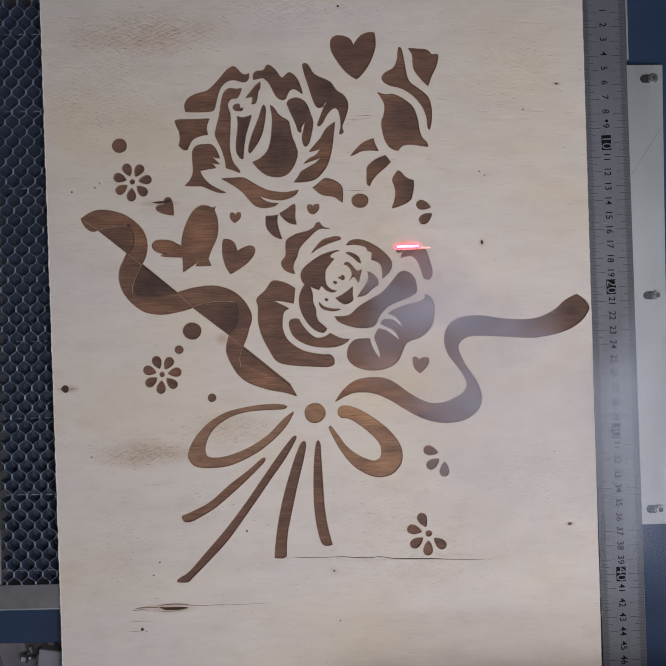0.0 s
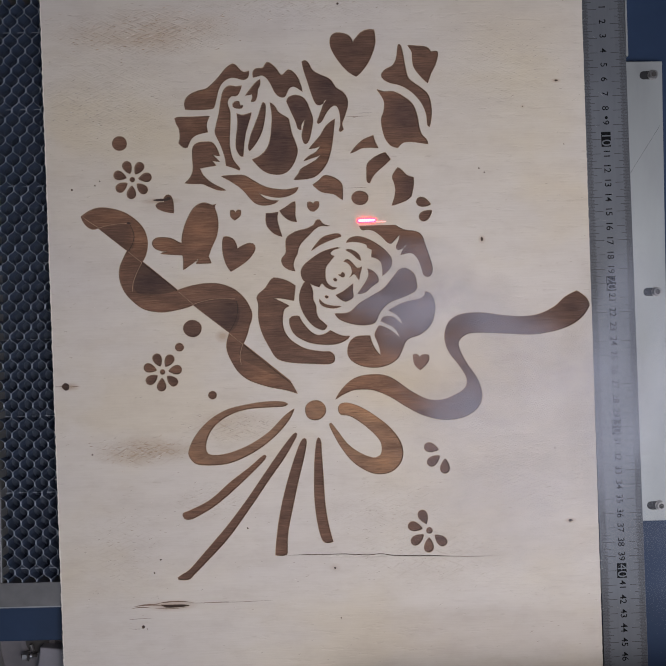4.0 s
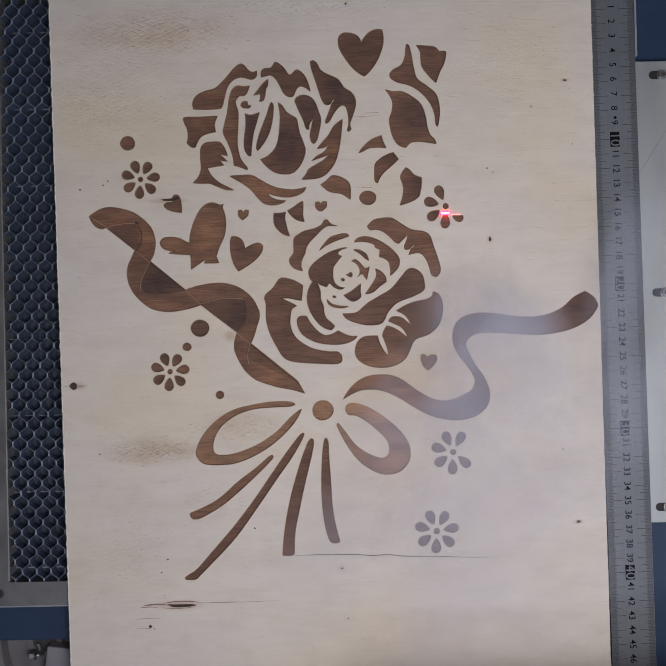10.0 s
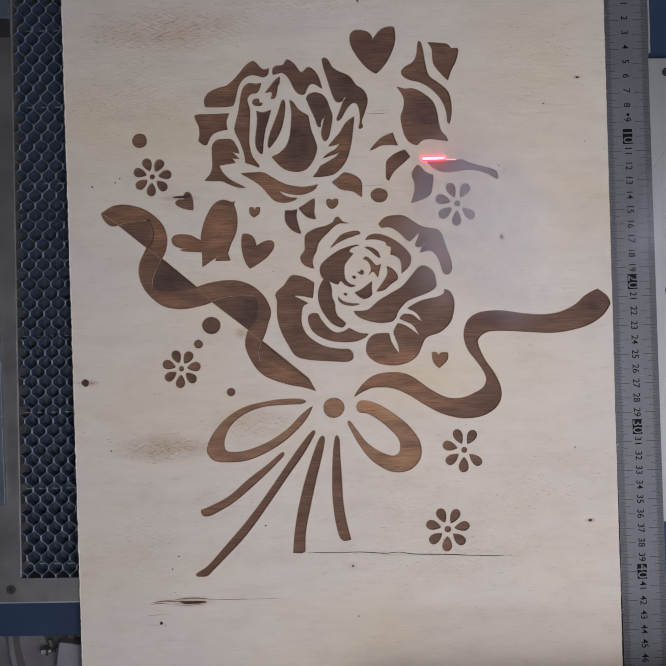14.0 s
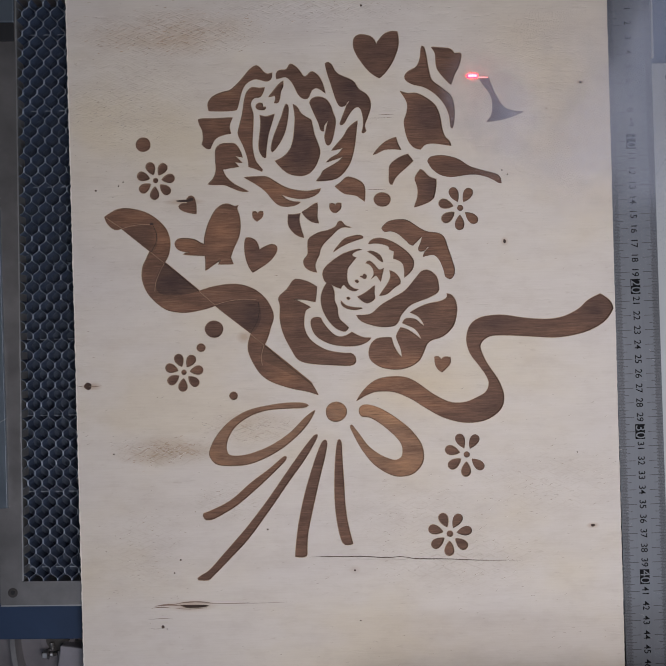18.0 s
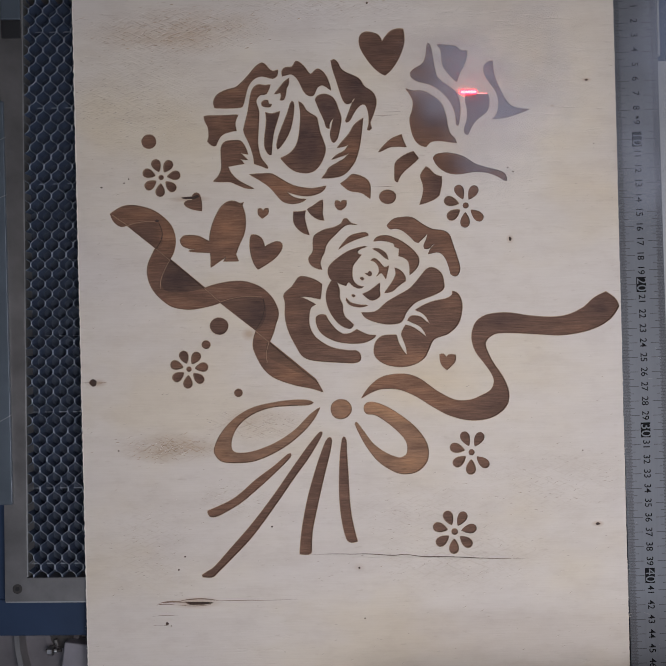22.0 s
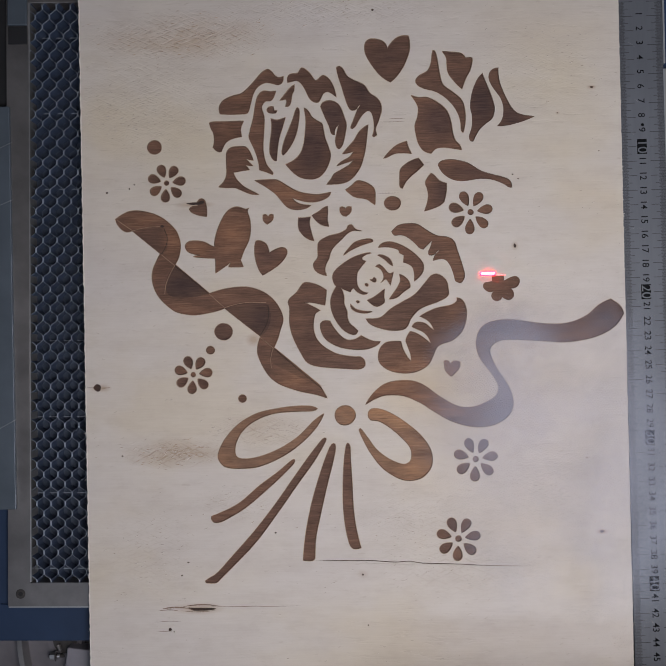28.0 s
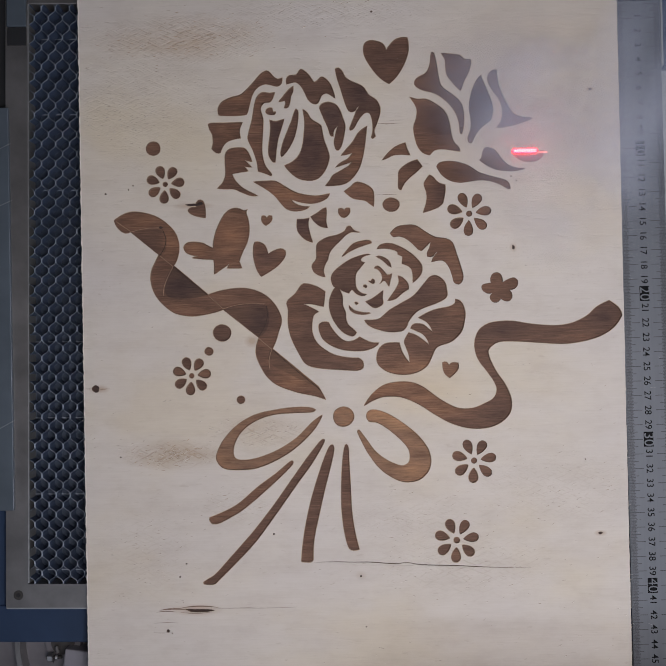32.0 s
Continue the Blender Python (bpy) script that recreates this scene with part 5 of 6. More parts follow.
def torn_grain():
    """Shallow torn scars: short slanted ticks, each a dark hollow with a highlight painted beside it, and crossed lines
    in the worst patches.
    """
    rnd = random.Random(11)
    shapes = HOLES + [q[1] for q in LATE]

    def inside(x, y, line):
        hit = False
        for a, b in zip(line, line[1:] + line[:1]):
            if (a[1] > y) != (b[1] > y) and x < a[0] + (y - a[1]) * (b[0] - a[0]) / (b[1] - a[1]):
                hit = not hit
        return hit

    def clear(x, y):
        if any(inside(x, y, line) for line in shapes):
            return False
        return -171 < x < 201 and -235 < y < 240 and not any(abs(x - c[0]) < 5 and abs(y - c[1]) < 4 for line in shapes for c in line[::3])

    def stroke(verts, faces, x, y, half, slope, sag, th, n=5):
        i = len(verts)
        for k in range(n + 1):
            u = -1 + 2 * k / n
            yy, h = y + sag * (u * u - 0.5) + slope * u * half, th * (1 - abs(u) ** 2.2) * (1 + 0.4 * u) + 0.015
            verts += [((x + u * half) * MM, (yy - h) * MM, 2e-5), ((x + u * half) * MM, (yy + h) * MM, 2e-5)]
        faces += [(i + 2 * k, i + 2 * k + 2, i + 2 * k + 3, i + 2 * k + 1) for k in range(n)]

    def finish(verts, faces, mat, label):
        me = bpy.data.meshes.new("torn_grain")
        me.from_pydata(verts, [], faces)
        me.materials.append(mat)
        tagged(part("torn_grain", me, None, SHEET, label), kind="stuff")

    for px, py, sx, sy, w in PATCHES + [(15, 0, 190, 235, 0.2)]:
        dark, pale = ([], []), ([], [])
        wide = sx > 100
        for _ in range(520 if wide else int(70 * w) + 45):
            if wide:
                x, y = rnd.uniform(-170, 200), rnd.uniform(-235, 238)
            else:
                x, y = px + sx * rnd.gauss(0, 0.5), py + sy * rnd.gauss(0, 0.5)
            if not clear(x, y):
                continue
            half, slope = rnd.uniform(0.35, 1.9) * (0.75 if wide else 1), rnd.choice((-0.12, 0.05, 0.15, 0.4, 0.5)) + rnd.gauss(0, 0.12)
            sag, th = rnd.gauss(0.15, 0.25), rnd.uniform(0.04, 0.2 if w > 0.7 else 0.14)
            stroke(*dark, x, y, half, slope, sag, th)
            if rnd.random() < 0.6:
                stroke(*pale, x + 0.2, y - th - 0.12, half * 0.8, slope, sag, th * 0.7)
        if w > 0.6:
            # crossed lines, like scales: dark on one slope, paler on the other
            nodes = {}
            for i in range(-9, 10):
                for j in range(-7, 8):
                    nodes[i, j] = (px + (i + 0.5 * (j % 2)) * 7.6 + rnd.gauss(0, 0.7), py + j * 2.3 + rnd.gauss(0, 0.35))
            for (i, j), (x, y) in nodes.items():
                for di in (0, 1) if j % 2 else (-1, 0):
                    if (i + di, j - 1) not in nodes:
                        continue
                    xb, yb = nodes[i + di, j - 1]
                    if ((x - px) / sx) ** 2 + ((y - py) / sy) ** 2 > rnd.uniform(0.15, 1.25) or not clear((x + xb) / 2, (y + yb) / 2) or rnd.random() < 0.5:
                        continue
                    mx, my, half = (x + xb) / 2, (y + yb) / 2, abs(xb - x) / 2
                    slope = (yb - y) / (xb - x)
                    if slope > 0 and rnd.random() < 0.5:
                        stroke(*pale, mx, my, half, slope, rnd.gauss(0, 0.25), rnd.uniform(0.05, 0.12))
                    elif rnd.random() < 0.55:
                        stroke(*dark, xb, yb, rnd.uniform(0.9, 2.0), rnd.gauss(0.05, 0.15), rnd.uniform(0.3, 1.0), rnd.uniform(0.06, 0.2), 7)
                    elif rnd.random() < 0.6:
                        stroke(*dark, mx, my, half * rnd.uniform(0.35, 0.8), slope, rnd.gauss(0.25, 0.3), rnd.uniform(0.05, 0.16))
        finish(*dark, SCAR if w > 0.7 else FAINT_SCAR, "short dark scars in torn grain")
        finish(*pale, FIBRE_LIGHT, "pale lifted fibres beside the scars")


torn_grain()


def grain_lines():
    """Thin brown lines bent round the split and the knots."""
    for x, y, half, sag, th in ((-95, -187.4, 14, -1.4, 0.4), (-97, -191.6, 12, 1.0, 0.22), (-113, -188.9, 10, -1.0, 0.55), (-118, -190.4, 7, -0.7, 0.3), (-72, -188.6, 16, 0.4, 0.16),
                                (-118, -198.2, 9, -0.5, 0.12), (-50, -188.9, 24, 0.3, 0.1), (-160, -35.3, 5, 0.3, 0.22), (-169.6, -35.0, 2.4, 0.2, 0.18),
                                (-121, -205.0, 6, 0.5, 0.1), (44, 145.6, 9, 0.2, 0.12), (48, 147.8, 6, 0.1, 0.12), (40, 96.0, 8, 0.1, 0.12)):
        bm, rows = bmesh.new(), []
        for k in range(13):
            u = -1 + k / 6
            yy, h = y + sag * (u * u - 0.3), th * (1 - u * u) + 0.02
            rows.append([bm.verts.new(((x + u * half) * MM, (yy + s * h) * MM, 2e-5)) for s in (-1, 1)])
        for p, q in zip(rows, rows[1:]):
            bm.faces.new((p[0], q[0], q[1], p[1]))
        part("grain_line", bm, GRAIN, SHEET, "thin brown line in the grain")


grain_lines()


def crack_lips():
    """Pale fibres lifted along the long crack and in short ridges beside it."""
    rnd = random.Random(21)
    verts, faces = [], []
    runs = [(60, -161.9, 76, -0.038, 0.42, 30)]
    runs += [(rnd.uniform(100, 195), rnd.uniform(-196, -178), rnd.uniform(3, 11), 0.01, rnd.uniform(0.08, 0.2), 6) for _ in range(26)]
    runs += [(rnd.uniform(110, 190), rnd.uniform(-150, -125), rnd.uniform(2, 8), 0.01, rnd.uniform(0.06, 0.15), 6) for _ in range(16)]
    for x, y, half, slope, th, steps in runs:
        i = len(verts)
        for k in range(steps + 1):
            u = -1 + 2 * k / steps
            yy, h = y + slope * u * half + rnd.gauss(0, 0.07), th * (1 - u * u) * rnd.uniform(0.6, 1.2) + 0.01
            verts.extend([((x + u * half) * MM, (yy + d * h) * MM, z) for d, z in ((-1, 1e-5), (0, 1e-5 + h * 0.7 * MM), (1, 1e-5))])
        for k in range(steps):
            for d in (0, 1):
                q = i + 3 * k + d
                faces.append((q, q + 3, q + 4, q + 1))
    me = bpy.data.meshes.new("lifted_ridge")
    me.from_pydata(verts, [], faces)
    me.materials.append(WOOD)
    tagged(part("lifted_ridge", me, None, SHEET, "pale lifted fibres along the crack"), kind="stuff")


crack_lips()


def edge_fibres():
    """Frayed pale fibres along the sawn edges of the sheet."""
    rnd = random.Random(5)
    verts, faces = [], []
    for _ in range(1500):
        side = rnd.random() < 0.75
        x, y = (-172.6, rnd.uniform(-240, 235)) if side else (202.7, rnd.uniform(-240, 235))
        d, l, w = (-1 if side else 1), rnd.uniform(0.2, 1.0) * (2.4 if rnd.random() < 0.06 else 1), rnd.uniform(0.06, 0.2)
        t, i = rnd.uniform(-0.5, 0.9), len(verts)
        verts.extend([(x * MM, (y - w) * MM, -5e-5), (x * MM, (y + w) * MM, -5e-5), ((x + d * l) * MM, (y + t * l) * MM, -4e-4)])
        faces.append((i, i + 1, i + 2))
    me = bpy.data.meshes.new("edge_fibre")
    me.from_pydata(verts, [], faces)
    me.materials.append(FIBRE_LIGHT)
    tagged(part("edge_fibre", me, None, SHEET, "frayed pale fibres of the sawn edge"), kind="stuff")
    # the sawn left edge is rounded over; the light it catches is its pale colour
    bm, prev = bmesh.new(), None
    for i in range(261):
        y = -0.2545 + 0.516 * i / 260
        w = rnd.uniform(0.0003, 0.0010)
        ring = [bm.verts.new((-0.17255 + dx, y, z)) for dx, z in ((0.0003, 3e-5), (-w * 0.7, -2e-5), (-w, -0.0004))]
        if prev:
            for k in range(2):
                bm.faces.new((prev[k], prev[k + 1], ring[k + 1], ring[k]))
        prev = ring
    part("lit_edge", bm, FIBRE_LIGHT, SHEET, "pale arris of the sawn edge with a painted highlight")


edge_fibres()


def ribbon_lines():
    """Thin raised lines left between the twice-burnt folds of the ribbon, and the dark grooves beside them."""
    for run, pale in RIDGES:
        line = [Vector(c) for c in run]
        fine = []
        for i in range(len(line) - 1):
            p0, p1, p2, p3 = line[max(i - 1, 0)], line[i], line[i + 1], line[min(i + 2, len(line) - 1)]
            for k in range(5):
                u = k / 5
                fine.append(0.5 * (2 * p1 + (p2 - p0) * u + (2 * p0 - 5 * p1 + 4 * p2 - p3) * u * u + (3 * p1 - p0 - 3 * p2 + p3) * u ** 3))
        fine.append(line[-1])
        bm, prev = bmesh.new(), None
        for i, c in enumerate(fine):
            d = (fine[min(i + 1, len(fine) - 1)] - fine[max(i - 1, 0)]).normalized()
            side = Vector((-d.y, d.x)) * 0.2
            ring = [bm.verts.new(((c.x + side.x * k) * MM, (c.y + side.y * k) * MM, (-DEPTH + h) * MM)) for k, h in ((-1, 0.02), (-0.5, 0.3), (0.5, 0.3), (1, 0.02))]
            if prev:
                for k in range(3):
                    bm.faces.new((prev[k], prev[k + 1], ring[k + 1], ring[k]))
            prev = ring
        part("fold_line", bm, RIDGE if pale else GROOVE, SHEET, "thin pale ridge between two burnt folds" if pale else "thin dark line of a burnt fold")


ribbon_lines()
motif("split", [(-104.6, -188.9, 1), (-100.4, -189.2), (-94.4, -189.3), (-88.4, -189.5), (-84.5, -190.0, 1), (-89.4, -190.7), (-95.4, -190.9), (-101.0, -190.7, 1), (-102.6, -189.9)], GROOVE, label="open dark split along the grain")
motif("crack", [(-17, -158.0, 1), (0, -157.7), (12, -158.1), (24, -158.2), (40, -159.5), (50, -159.1), (60, -160.6), (84, -161.6), (105, -163.0), (135, -164.0, 1), (105, -163.4), (84, -162.1), (60, -161.1), (50, -159.5), (40, -160.0), (24, -158.7), (12, -158.5), (0, -158.1)], GROOVE, label="fine crack along the grain", rim=0.02)


def sheet_skin():
    """The top veneer, with the engraved pockets cut through it."""
    cu = bpy.data.curves.new("skin", "CURVE")
    cu.dimensions, cu.fill_mode, cu.extrude = "2D", "BOTH", SKIN * MM / 2
    edge = random.Random(4)
    x0, x1, y0, y1 = -172.7, 202.8, -255.0, 262.0
    rim = []
    for i in range(170):
        rim.append((x0 + edge.uniform(-0.22, 0.22), y1 - (y1 - y0) * i / 170))
    for i in range(30):
        rim.append((x0 + (x1 - x0) * i / 30, y0))
    for i in range(170):
        rim.append((x1 + edge.uniform(-0.15, 0.15), y0 + (y1 - y0) * i / 170))
    for i in range(30):
        rim.append((x1 - (x1 - x0) * i / 30, y1))
    for line in [rim] + HOLES:
        sp = cu.splines.new("POLY")
        sp.points.add(len(line) - 1)
        sp.points.foreach_set("co", [c for p in line for c in (p[0] * MM, p[1] * MM, 0, 1)])
        sp.use_cyclic_u = True
    ob = new("skin", cu)
    me = bpy.data.meshes.new_from_object(ob)
    bpy.data.objects.remove(ob)
    me.transform(Matrix.Translation((0, 0, -SKIN * MM / 2)))
    me.materials.clear()
    me.materials.append(WOOD)
    me.materials.append(SOOT)
    for f in me.polygons:
        inside = x0 + 1 < f.center.x / MM < x1 - 1
        f.material_index = 1 if abs(f.normal.z) < 0.5 and inside else 0
        f.use_smooth = False
    part("top_veneer", me, None, SHEET, "pale top veneer with horizontal grain")


def late_engraving():
    """Each late shape is a burnt pocket, filled by thin bars of fresh wood that sink away as the laser passes them."""
    moving = []
    for name, line, when in LATE:
        line = burnt_part(name, line, edge=False)
        tris = tessellate_polygon([[Vector((p[0], p[1], 0)) for p in line]])
        ys = [p[1] for p in line]
        y, step = min(ys) - 0.01, 1.2
        while y < max(ys):
            mid = y + step / 2
            t = when[-1][0] if mid > when[-1][1] else when[0][0]
            for (ta, ya), (tb, yb) in zip(when, when[1:]):
                if ya <= mid < yb:
                    t = ta + (tb - ta) * (mid - ya) / (yb - ya)
            if t > 0:
                bm = bmesh.new()
                vs = [bm.verts.new((p[0] * MM, p[1] * MM, 0)) for p in line]
                for tri in tris:
                    bm.faces.new([vs[k] for k in tri])
                for co, no in (((0, y * MM, 0), (0, -1, 0)), ((0, (y + step) * MM, 0), (0, 1, 0))):
                    bmesh.ops.bisect_plane(bm, geom=bm.verts[:] + bm.edges[:] + bm.faces[:], plane_co=co, plane_no=no, clear_outer=True)
                if bm.faces:
                    ext = bmesh.ops.extrude_face_region(bm, geom=bm.faces[:])
                    bmesh.ops.translate(bm, verts=[v for v in ext["geom"] if isinstance(v, bmesh.types.BMVert)], vec=(0, 0, -0.2 * MM))
                    moving.append((part("fresh_wood_bar", bm, WOOD, SHEET), t))
                else:
                    bm.free()
            y += step
    return moving


BARS = late_engraving()
sheet_skin()
part("core", boxed(-0.1726, -0.2549, -0.006, 0.2027, 0.2619, -SKIN * MM), CORE, SHEET, "brown plywood core")


# ---- the laser ----
LASER = [
    (0, 75.7, 56.2, 17),
    (0.5, 68.3, 58.4, 17),
    (1, 72.9, 59.9, 17),
    (1.5, 62.7, 61.3, 17),
    (2, 55.1, 63.5, 17),
    (2.5, 54.7, 65.0, 17),
    (3, 53.2, 67.4, 17),
    (3.5, 49.5, 69.7, 17),
    (4.6, 47.2, 75.6, 7.5),
    (4.9, 84.9, 67.3, 7.5),
    (5.5, 88.6, 72.8, 7.5),
    (5.7, 89.0, 76.9, 7.5),
    (5.8, 87.7, 84.6, 7.5),
    (6, 86.5, 91.4, 7.5),
    (6.15, 86.5, 94.0, 7.5),
    (6.3, 87.2, -82.1, 7.5),
    (6.5, 87.8, -80.0, 7.5),
    (6.8, 85.5, -75.1, 7.5),
    (7, 85.6, -72.4, 7.5),
    (7.1, 85.0, -70.9, 7.5),
    (7.2, 81.9, -132.1, 7.5),
    (7.3, 81.5, -131.6, 7.5),
    (7.5, 81.9, -128.3, 7.5),
    (7.65, 82.9, -125.4, 7.5),
    (7.7, 88.3, -140.4, 7.5),
    (7.8, 87.5, -139.3, 7.5),
    (8, 85.8, -136.6, 7.5),
    (8.15, 85.3, -134.2, 7.5),
    (8.2, 89.5, -86.9, 7.5),
    (8.3, 89.2, -85.1, 7.5),
    (8.4, 98.0, -96.7, 7.5),
    (8.5, 97.8, -94.3, 7.5),
    (8.8, 96.0, -91.3, 7.5),
    (8.9, 93.1, -81.4, 7.5),
    (9, 92.8, -79.6, 7.5),
    (9.3, 94.1, -75.7, 7.5),
    (9.5, 94.8, -73.0, 7.5),
    (9.7, 94.3, -70.4, 7.5),
    (9.8, 97.4, 73.6, 7.5),
    (10, 96.9, 76.6, 7.5),
    (10.2, 97.6, 81.3, 7.5),
    (10.3, 94.5, 88.7, 7.5),
    (10.5, 95.2, 91.7, 7.5),
    (10.7, 96.2, 94.6, 7.5),
    (10.8, 114.8, 100.2, 17),
    (11, 113.1, 102.9, 17),
    (11.5, 103.3, 105.5, 17),
    (12, 98.5, 106.7, 17),
    (12.5, 80.2, 107.9, 17),
    (13, 83.2, 110.2, 17),
    (13.5, 88.1, 111.6, 17),
    (14, 81.7, 113.2, 17),
    (14.5, 83.6, 115.6, 17),
    (15.9, 86.2, 120.6, 17),
    (16.1, 119.8, 143.5, 7.5),
    (16.5, 118.8, 148.9, 7.5),
    (17, 115.6, 154.8, 7.5),
    (17.5, 111.1, 164.6, 7.5),
    (18, 108.3, 172.8, 7.5),
    (18.5, 107.7, 178.4, 7.5),
    (18.7, 107.8, 180.7, 7.5),
    (18.8, 91.2, 132.2, 12),
    (19, 92.8, 136.5, 12),
    (19.5, 98.4, 143.1, 12),
    (20, 98.7, 146.5, 12),
    (20.5, 98.4, 150.0, 12),
    (21, 103.2, 153.4, 12),
    (21.5, 101.5, 156.0, 12),
    (22, 101.3, 160.0, 12),
    (22.5, 99.6, 162.4, 12),
    (23, 99.1, 166.3, 12),
    (23.5, 99.8, 172.6, 12),
    (23.75, 100.4, 176.2, 12),
    (23.85, 99.9, 81.7, 7),
    (24, 100.8, 83.1, 7),
    (24.2, 101.2, 86.9, 7),
    (24.3, 101.3, -89.1, 7),
    (24.5, 101.0, -86.5, 7),
    (25, 98.5, -83.5, 7),
    (25.2, 98.5, -81.5, 7),
    (25.3, 104.2, 21.5, 11),
    (25.5, 103.4, 25.3, 11),
    (27.5, 111.3, 35.9, 11),
    (28, 108.3, 38.6, 11),
    (28.25, 107.7, 41.0, 11),
    (28.35, 125.4, 111.2, 11),
    (28.5, 124.3, 113.0, 11),
    (29, 109.3, 115.4, 11),
    (29.5, 105.1, 117.4, 11),
    (30, 107.5, 121.4, 11),
    (30.5, 104.6, 125.2, 11),
    (30.8, 103.6, 127.7, 11),
    (30.9, 134.0, 117.8, 17),
    (31, 133.2, 119.0, 17),
    (31.3, 128.2, 120.8, 17),
    (31.7, 125.7, 123.2, 17),
    (32, 137.0, 124.4, 17),
]


def laser_light():
    spot = new("laser_spot")
    tagged(spot, "glowing red laser streak on the wood", "laser light")

    def capsule(half, r, z, mat, name, label, high=0.12):
        bm = bmesh.new()
        pts = [(half * sx + r * math.cos(a), r * math.sin(a)) for sx, a0 in ((1, -90), (-1, 90)) for a in (radians(a0 + k * 22.5) for k in range(9))]
        top = [bm.verts.new((x * 0.9 * MM, y * 0.7 * MM, (z + high) * MM)) for x, y in pts]
        low = [bm.verts.new((x * MM, y * MM, z * MM)) for x, y in pts]
        bm.faces.new(top)
        for i in range(len(pts)):
            bm.faces.new((top[i], low[i], low[(i + 1) % len(pts)], top[(i + 1) % len(pts)]))
        return part(name, bm, mat, spot, label)

    dashes = [capsule(2.4, 1.45, 0.1, RED, "red_streak", "red outer streak", 0.5) for _ in range(3)]
    for d in dashes:
        core = capsule(2.3, 0.85, 0.62, HOT, "hot_core", "white-pink core of the streak")
        core.parent = d
    tail = capsule(3.2, 0.28, 0.15, SPARK, "burn_spark", "thin orange line of burning wood")
    return spot, dashes, tail


SPOT, DASHES, TAIL = laser_light()


# ---- smoke ----
def billow_mesh(mat, seed):
    """A thin domed sheet of smoke over a unit disc, gently creased."""
    bm = bmesh.new()
    rings, spokes = 12, 40
    prev = None
    mid = bm.verts.new((0, 0, 1))
    for i in range(1, rings + 1):
        r = i / rings
        ring = []
        for k in range(spokes):
            a = 2 * math.pi * k / spokes
            x, y = r * math.cos(a), r * math.sin(a)
            ring.append(bm.verts.new((x, y, 1 - r * r + 0.15 * r * noise.noise(Vector((x * 1.6 + seed, y * 1.6, 0))))))
        for k in range(spokes):
            q = (k + 1) % spokes
            if prev is None:
                bm.faces.new((mid, ring[k], ring[q]))
            else:
                bm.faces.new((prev[k], ring[k], ring[q], prev[q]))
        prev = ring
    return mesh_of(bm, "billow", mat, True)


def smoke_wisp(rx, ry, density, lift):
    wisp = new("smoke_wisp")
    part("billow", billow_mesh(smoke_material("drifting_smoke", density), rx * 91), None, wisp, at=Matrix.Diagonal((rx, ry, lift, 1)))
    return tagged(wisp, "thin blue-grey smoke drifting over the wood", "smoke", "smoke wisps")


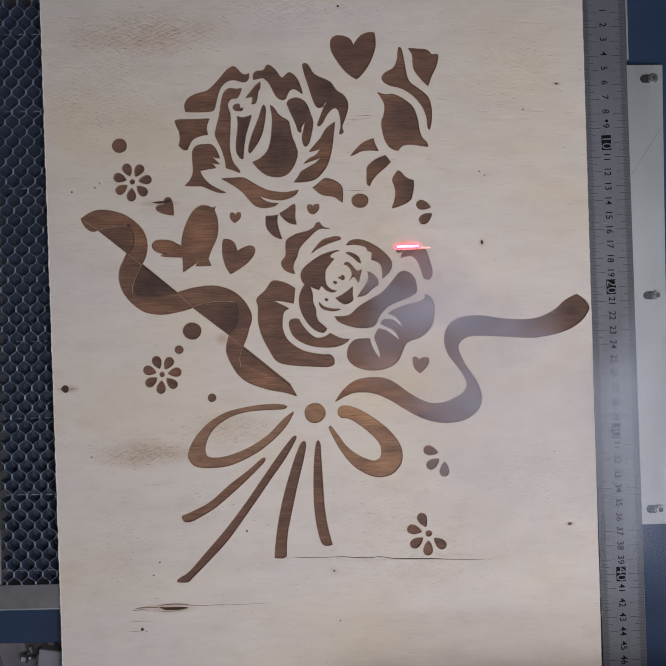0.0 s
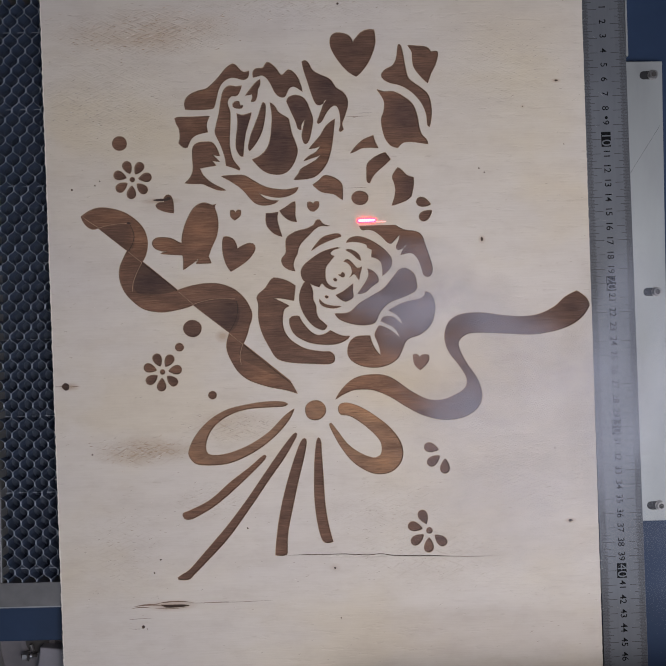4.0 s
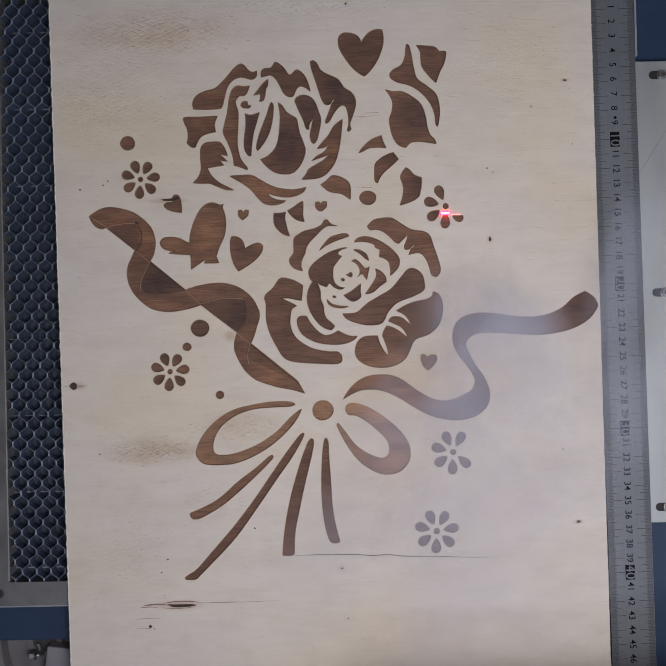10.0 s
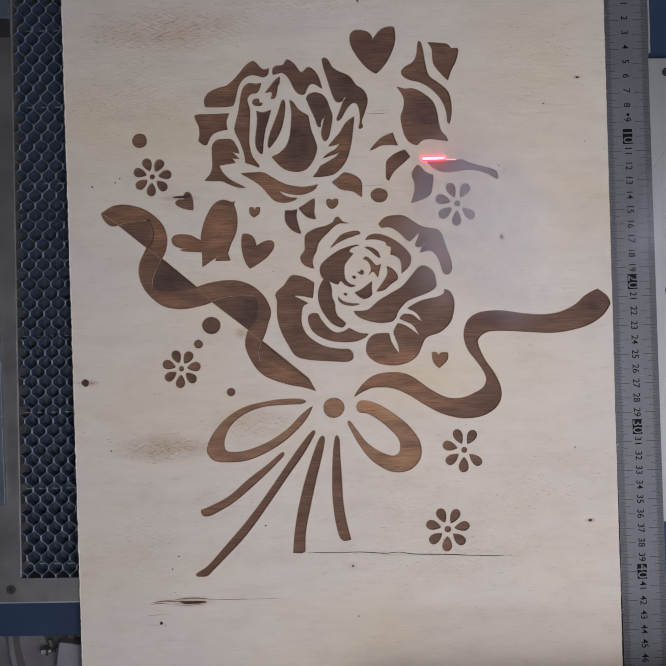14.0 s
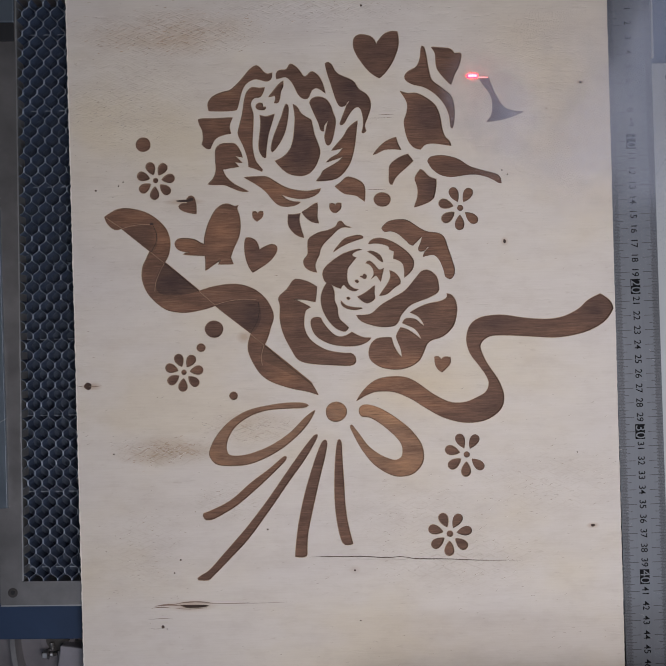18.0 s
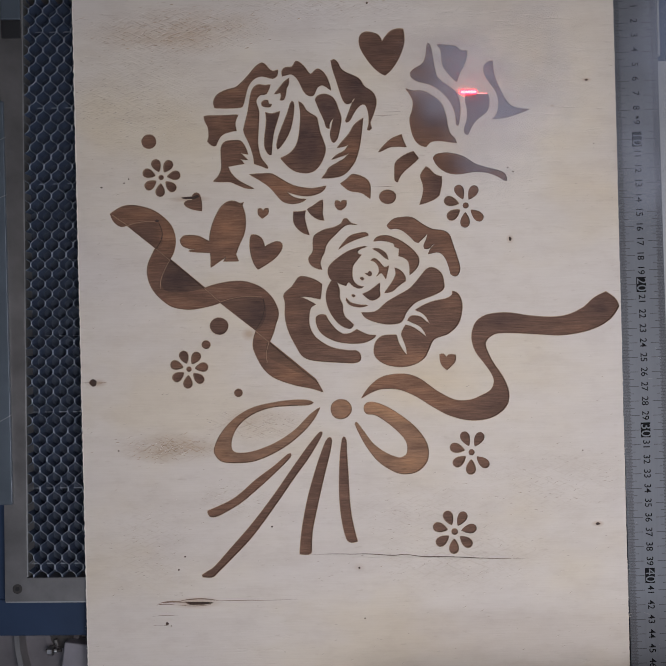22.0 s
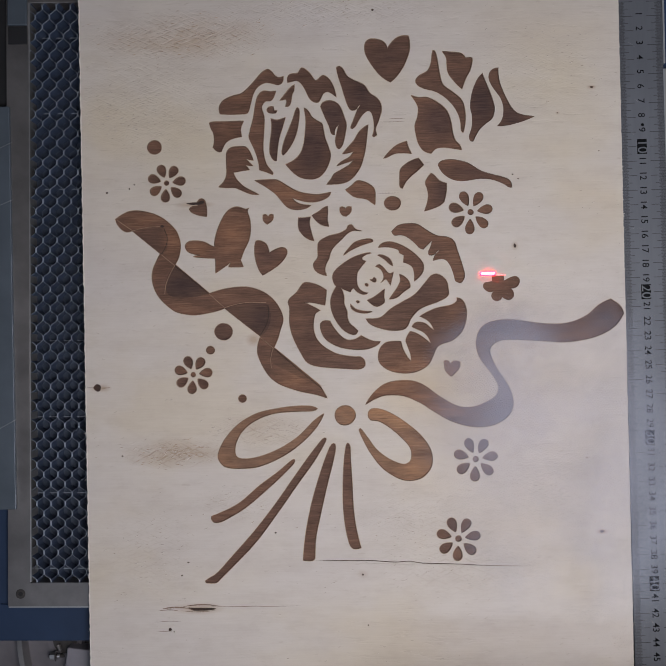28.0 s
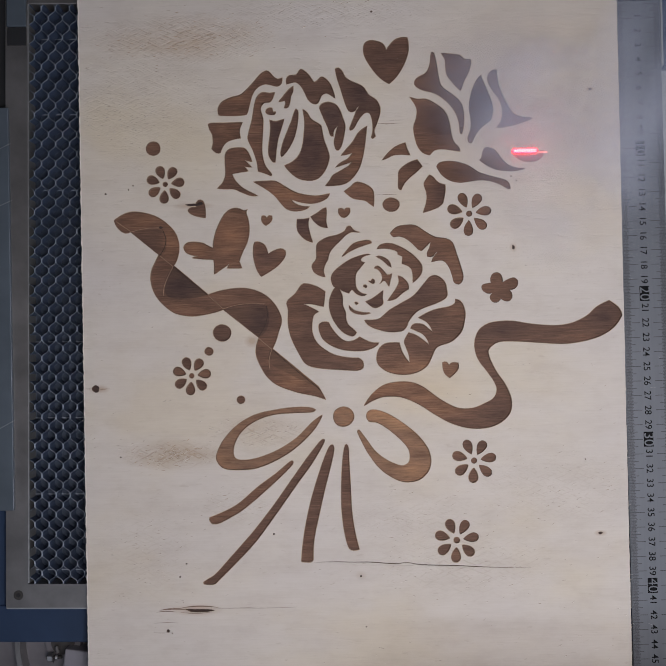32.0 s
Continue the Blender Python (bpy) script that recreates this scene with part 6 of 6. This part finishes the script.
# each wisp: half-lengths and density, then seconds, x, y (mm) and turn
SMOKE = [
    (0.056, 0.044, 0.54, [(0, 81, 23, 0), (0.5, 85, 28, 4), (1, 65, 31, 7), (2, 49, 22, 14), (3, 70, 22, 21), (3.5, 73, 21, 24), (5.5, 82, 34, 38), (6, 85, 22, 42), (6.3, 101, 2, 44), (6.6, 99, -53, 46), (7, 91, -111, 49), (7.6, 77, -155, 53), (8, 90, -183, 56), (8.4, 91, -139, 59), (9, 101, -105, 63), (9.5, 89, -86, 66), (9.8, 104, -26, 69), (10, 114, 0, 70), (10.4, 106, 49, 73), (11, 147, 94, 77), (12, 97, 77, 84), (13, 98, 79, 91), (14, 97, 80, 98), (16.5, 120, 125, 116), (17, 131, 136, 119), (18, 122, 145, 126), (19, 105, 97, 133), (20, 88, 99, 140), (21, 117, 128, 147), (22, 96, 165, 154), (23, 121, 144, 161), (23.6, 141, 159, 165), (24, 189, 132, 168), (24.3, 166, 3, 170), (24.5, 121, -71, 172), (24.7, 97, -111, 173), (25, 88, -124, 175), (25.25, 83, -66, 177), (25.5, 82, -5, 178), (27.5, 100, -14, 192), (28, 111, -13, 196), (28.4, 116, 56, 199), (29, 111, 62, 203), (30, 115, 56, 210), (30.6, 117, 86, 214), (31, 149, 100, 217), (31.5, 133, 138, 220), (32, 145, 166, 224)]),
    (0.092, 0.07, 0.54, [(0, 109, -18, 0), (1, 100, -7, -5), (2, 70, -24, -10), (3, 117, -26, -15), (5.5, 129, -11, -28), (6, 152, -3, -30), (6.5, 176, -55, -32), (7, 114, -168, -35), (7.6, 95, -194, -38), (8, 106, -210, -40), (8.5, 84, -163, -42), (9, 74, -151, -45), (9.5, 115, -115, -48), (10, 126, -29, -50), (10.4, 136, 13, -52), (11, 162, 63, -55), (12, 133, 55, -60), (13, 142, 71, -65), (14, 109, 61, -70), (16.5, 159, 153, -82), (17, 167, 153, -85), (18, 161, 137, -90), (19, 141, 77, -95), (20, 123, 77, -100), (21, 149, 111, -105), (22, 118, 156, -110), (23, 151, 145, -115), (24, 202, 56, -120), (24.3, 186, 5, -122), (24.6, 178, 0, -123), (24.8, 133, -90, -124), (25, 94, -163, -125), (25.5, 117, -26, -128), (27.5, 121, -34, -138), (28, 144, -34, -140), (28.5, 140, 38, -142), (29, 168, 14, -145), (30, 146, 47, -150), (31, 161, 72, -155), (32, 152, 147, -160)]),
    (0.135, 0.105, 0.48, [(0, 154, -82, 0), (1, 163, -63, 4), (2, 137, -52, 8), (3, 159, -70, 12), (6, 155, -114, 24), (6.6, 191, -143, 26), (7, 143, -204, 28), (8, 124, -231, 32), (8.5, 96, -198, 34), (9, 72, -200, 36), (9.5, 141, -151, 38), (10, 109, -71, 40), (10.5, 148, -84, 42), (11, 157, -14, 44), (12, 182, 30, 48), (13, 242, 50, 52), (14, 292, 72, 56), (16.5, 230, 155, 66), (17, 213, 150, 68), (18, 241, 141, 72), (19, 283, 104, 76), (20, 276, 69, 80), (22, 264, 136, 88), (23, 180, 136, 92), (24, 243, -13, 96), (24.5, 183, -172, 98), (25, 129, -198, 100), (25.5, 149, -68, 102), (28, 141, -95, 112), (29, 161, 25, 116), (30, 164, 49, 120), (31, 173, 85, 124), (32, 158, 134, 128)]),
    (0.048, 0.125, 0.42, [(0, 228, -70, -7), (1, 214, -8, -1), (2, 215, -43, -4), (3, 212, -43, -11), (6, 211, -87, -1), (6.5, 235, -126, -2), (7, 267, -156, -5), (9, 264, -157, -12), (9.5, 214, -127, -8), (10, 216, -9, -4), (10.5, 217, 41, -2), (11, 226, 88, -1), (12, 240, 90, -6), (13, 274, 106, -13), (14, 279, 121, -11), (16.5, 228, 153, -4), (17, 219, 167, -8), (18, 230, 154, -13), (19, 242, 126, -10), (20, 231, 42, -2), (21, 262, 83, -2), (22, 261, 115, -9), (23, 211, 139, -13), (24, 216, 154, -8), (24.3, 204, -7, -6), (24.6, 201, -7, -4), (25, 254, -96, -2), (25.5, 227, -67, -1), (27.5, 205, -107, -13), (28, 194, -114, -13), (28.5, 199, -50, -11), (29, 205, -9, -7), (30, 209, 33, -1), (31, 205, 103, -4), (32, 201, 159, -11)]),
    (0.16, 0.125, 0.54, [(0, 362, -166, 0), (6, 360, -197, 18), (6.6, 284, -252, 20), (7, 164, -259, 21), (8, 124, -283, 24), (8.5, 86, -246, 26), (9, 50, -233, 27), (9.5, 133, -200, 28), (10, 96, -149, 30), (10.4, 205, -221, 31), (11, 352, -167, 33), (24.1, 336, -218, 72), (24.5, 175, -279, 74), (24.75, 147, -255, 74), (25, 109, -237, 75), (25.5, 264, -186, 76), (26, 337, -129, 78), (32, 338, -69, 96)]),
]
WISPS = [smoke_wisp(rx, ry, d, 0.0035 + 0.0005 * i) for i, (rx, ry, d, _) in enumerate(SMOKE)]


# ---- what moves ----
def motions():
    rows = []
    for t, x, y, w in LASER:
        rows.append((t, pose(x * MM, y * MM, BT)))
    walk(SPOT, rows)
    for k, d in zip((-1, 0, 1), DASHES):
        walk(d, [(t, pose(k * max(0.0, w / 2 - 3.65) * MM, 0, 0)) for t, x, y, w in LASER])
    walk(TAIL, [(t, pose((w / 2 + 3.5) * MM, -1.2 * MM, 0)) for t, x, y, w in LASER])
    for i, (wisp, (rx, ry, d, stations)) in enumerate(zip(WISPS, SMOKE)):
        walk(wisp, [(t, pose(x * MM, y * MM, BT + 0.005 + 0.007 * ((i + 1) % 5), 0, 0, turn)) for t, x, y, turn in stations])
    for bar, t in BARS:
        walk(bar, [(0, pose(0, 0, 0)), (max(0.02, t - 0.05), pose(0, 0, 0)), (t + 0.05, pose(0, 0, -1.8 * MM)), (max(32.0, t + 0.1), pose(0, 0, -1.8 * MM))])


motions()
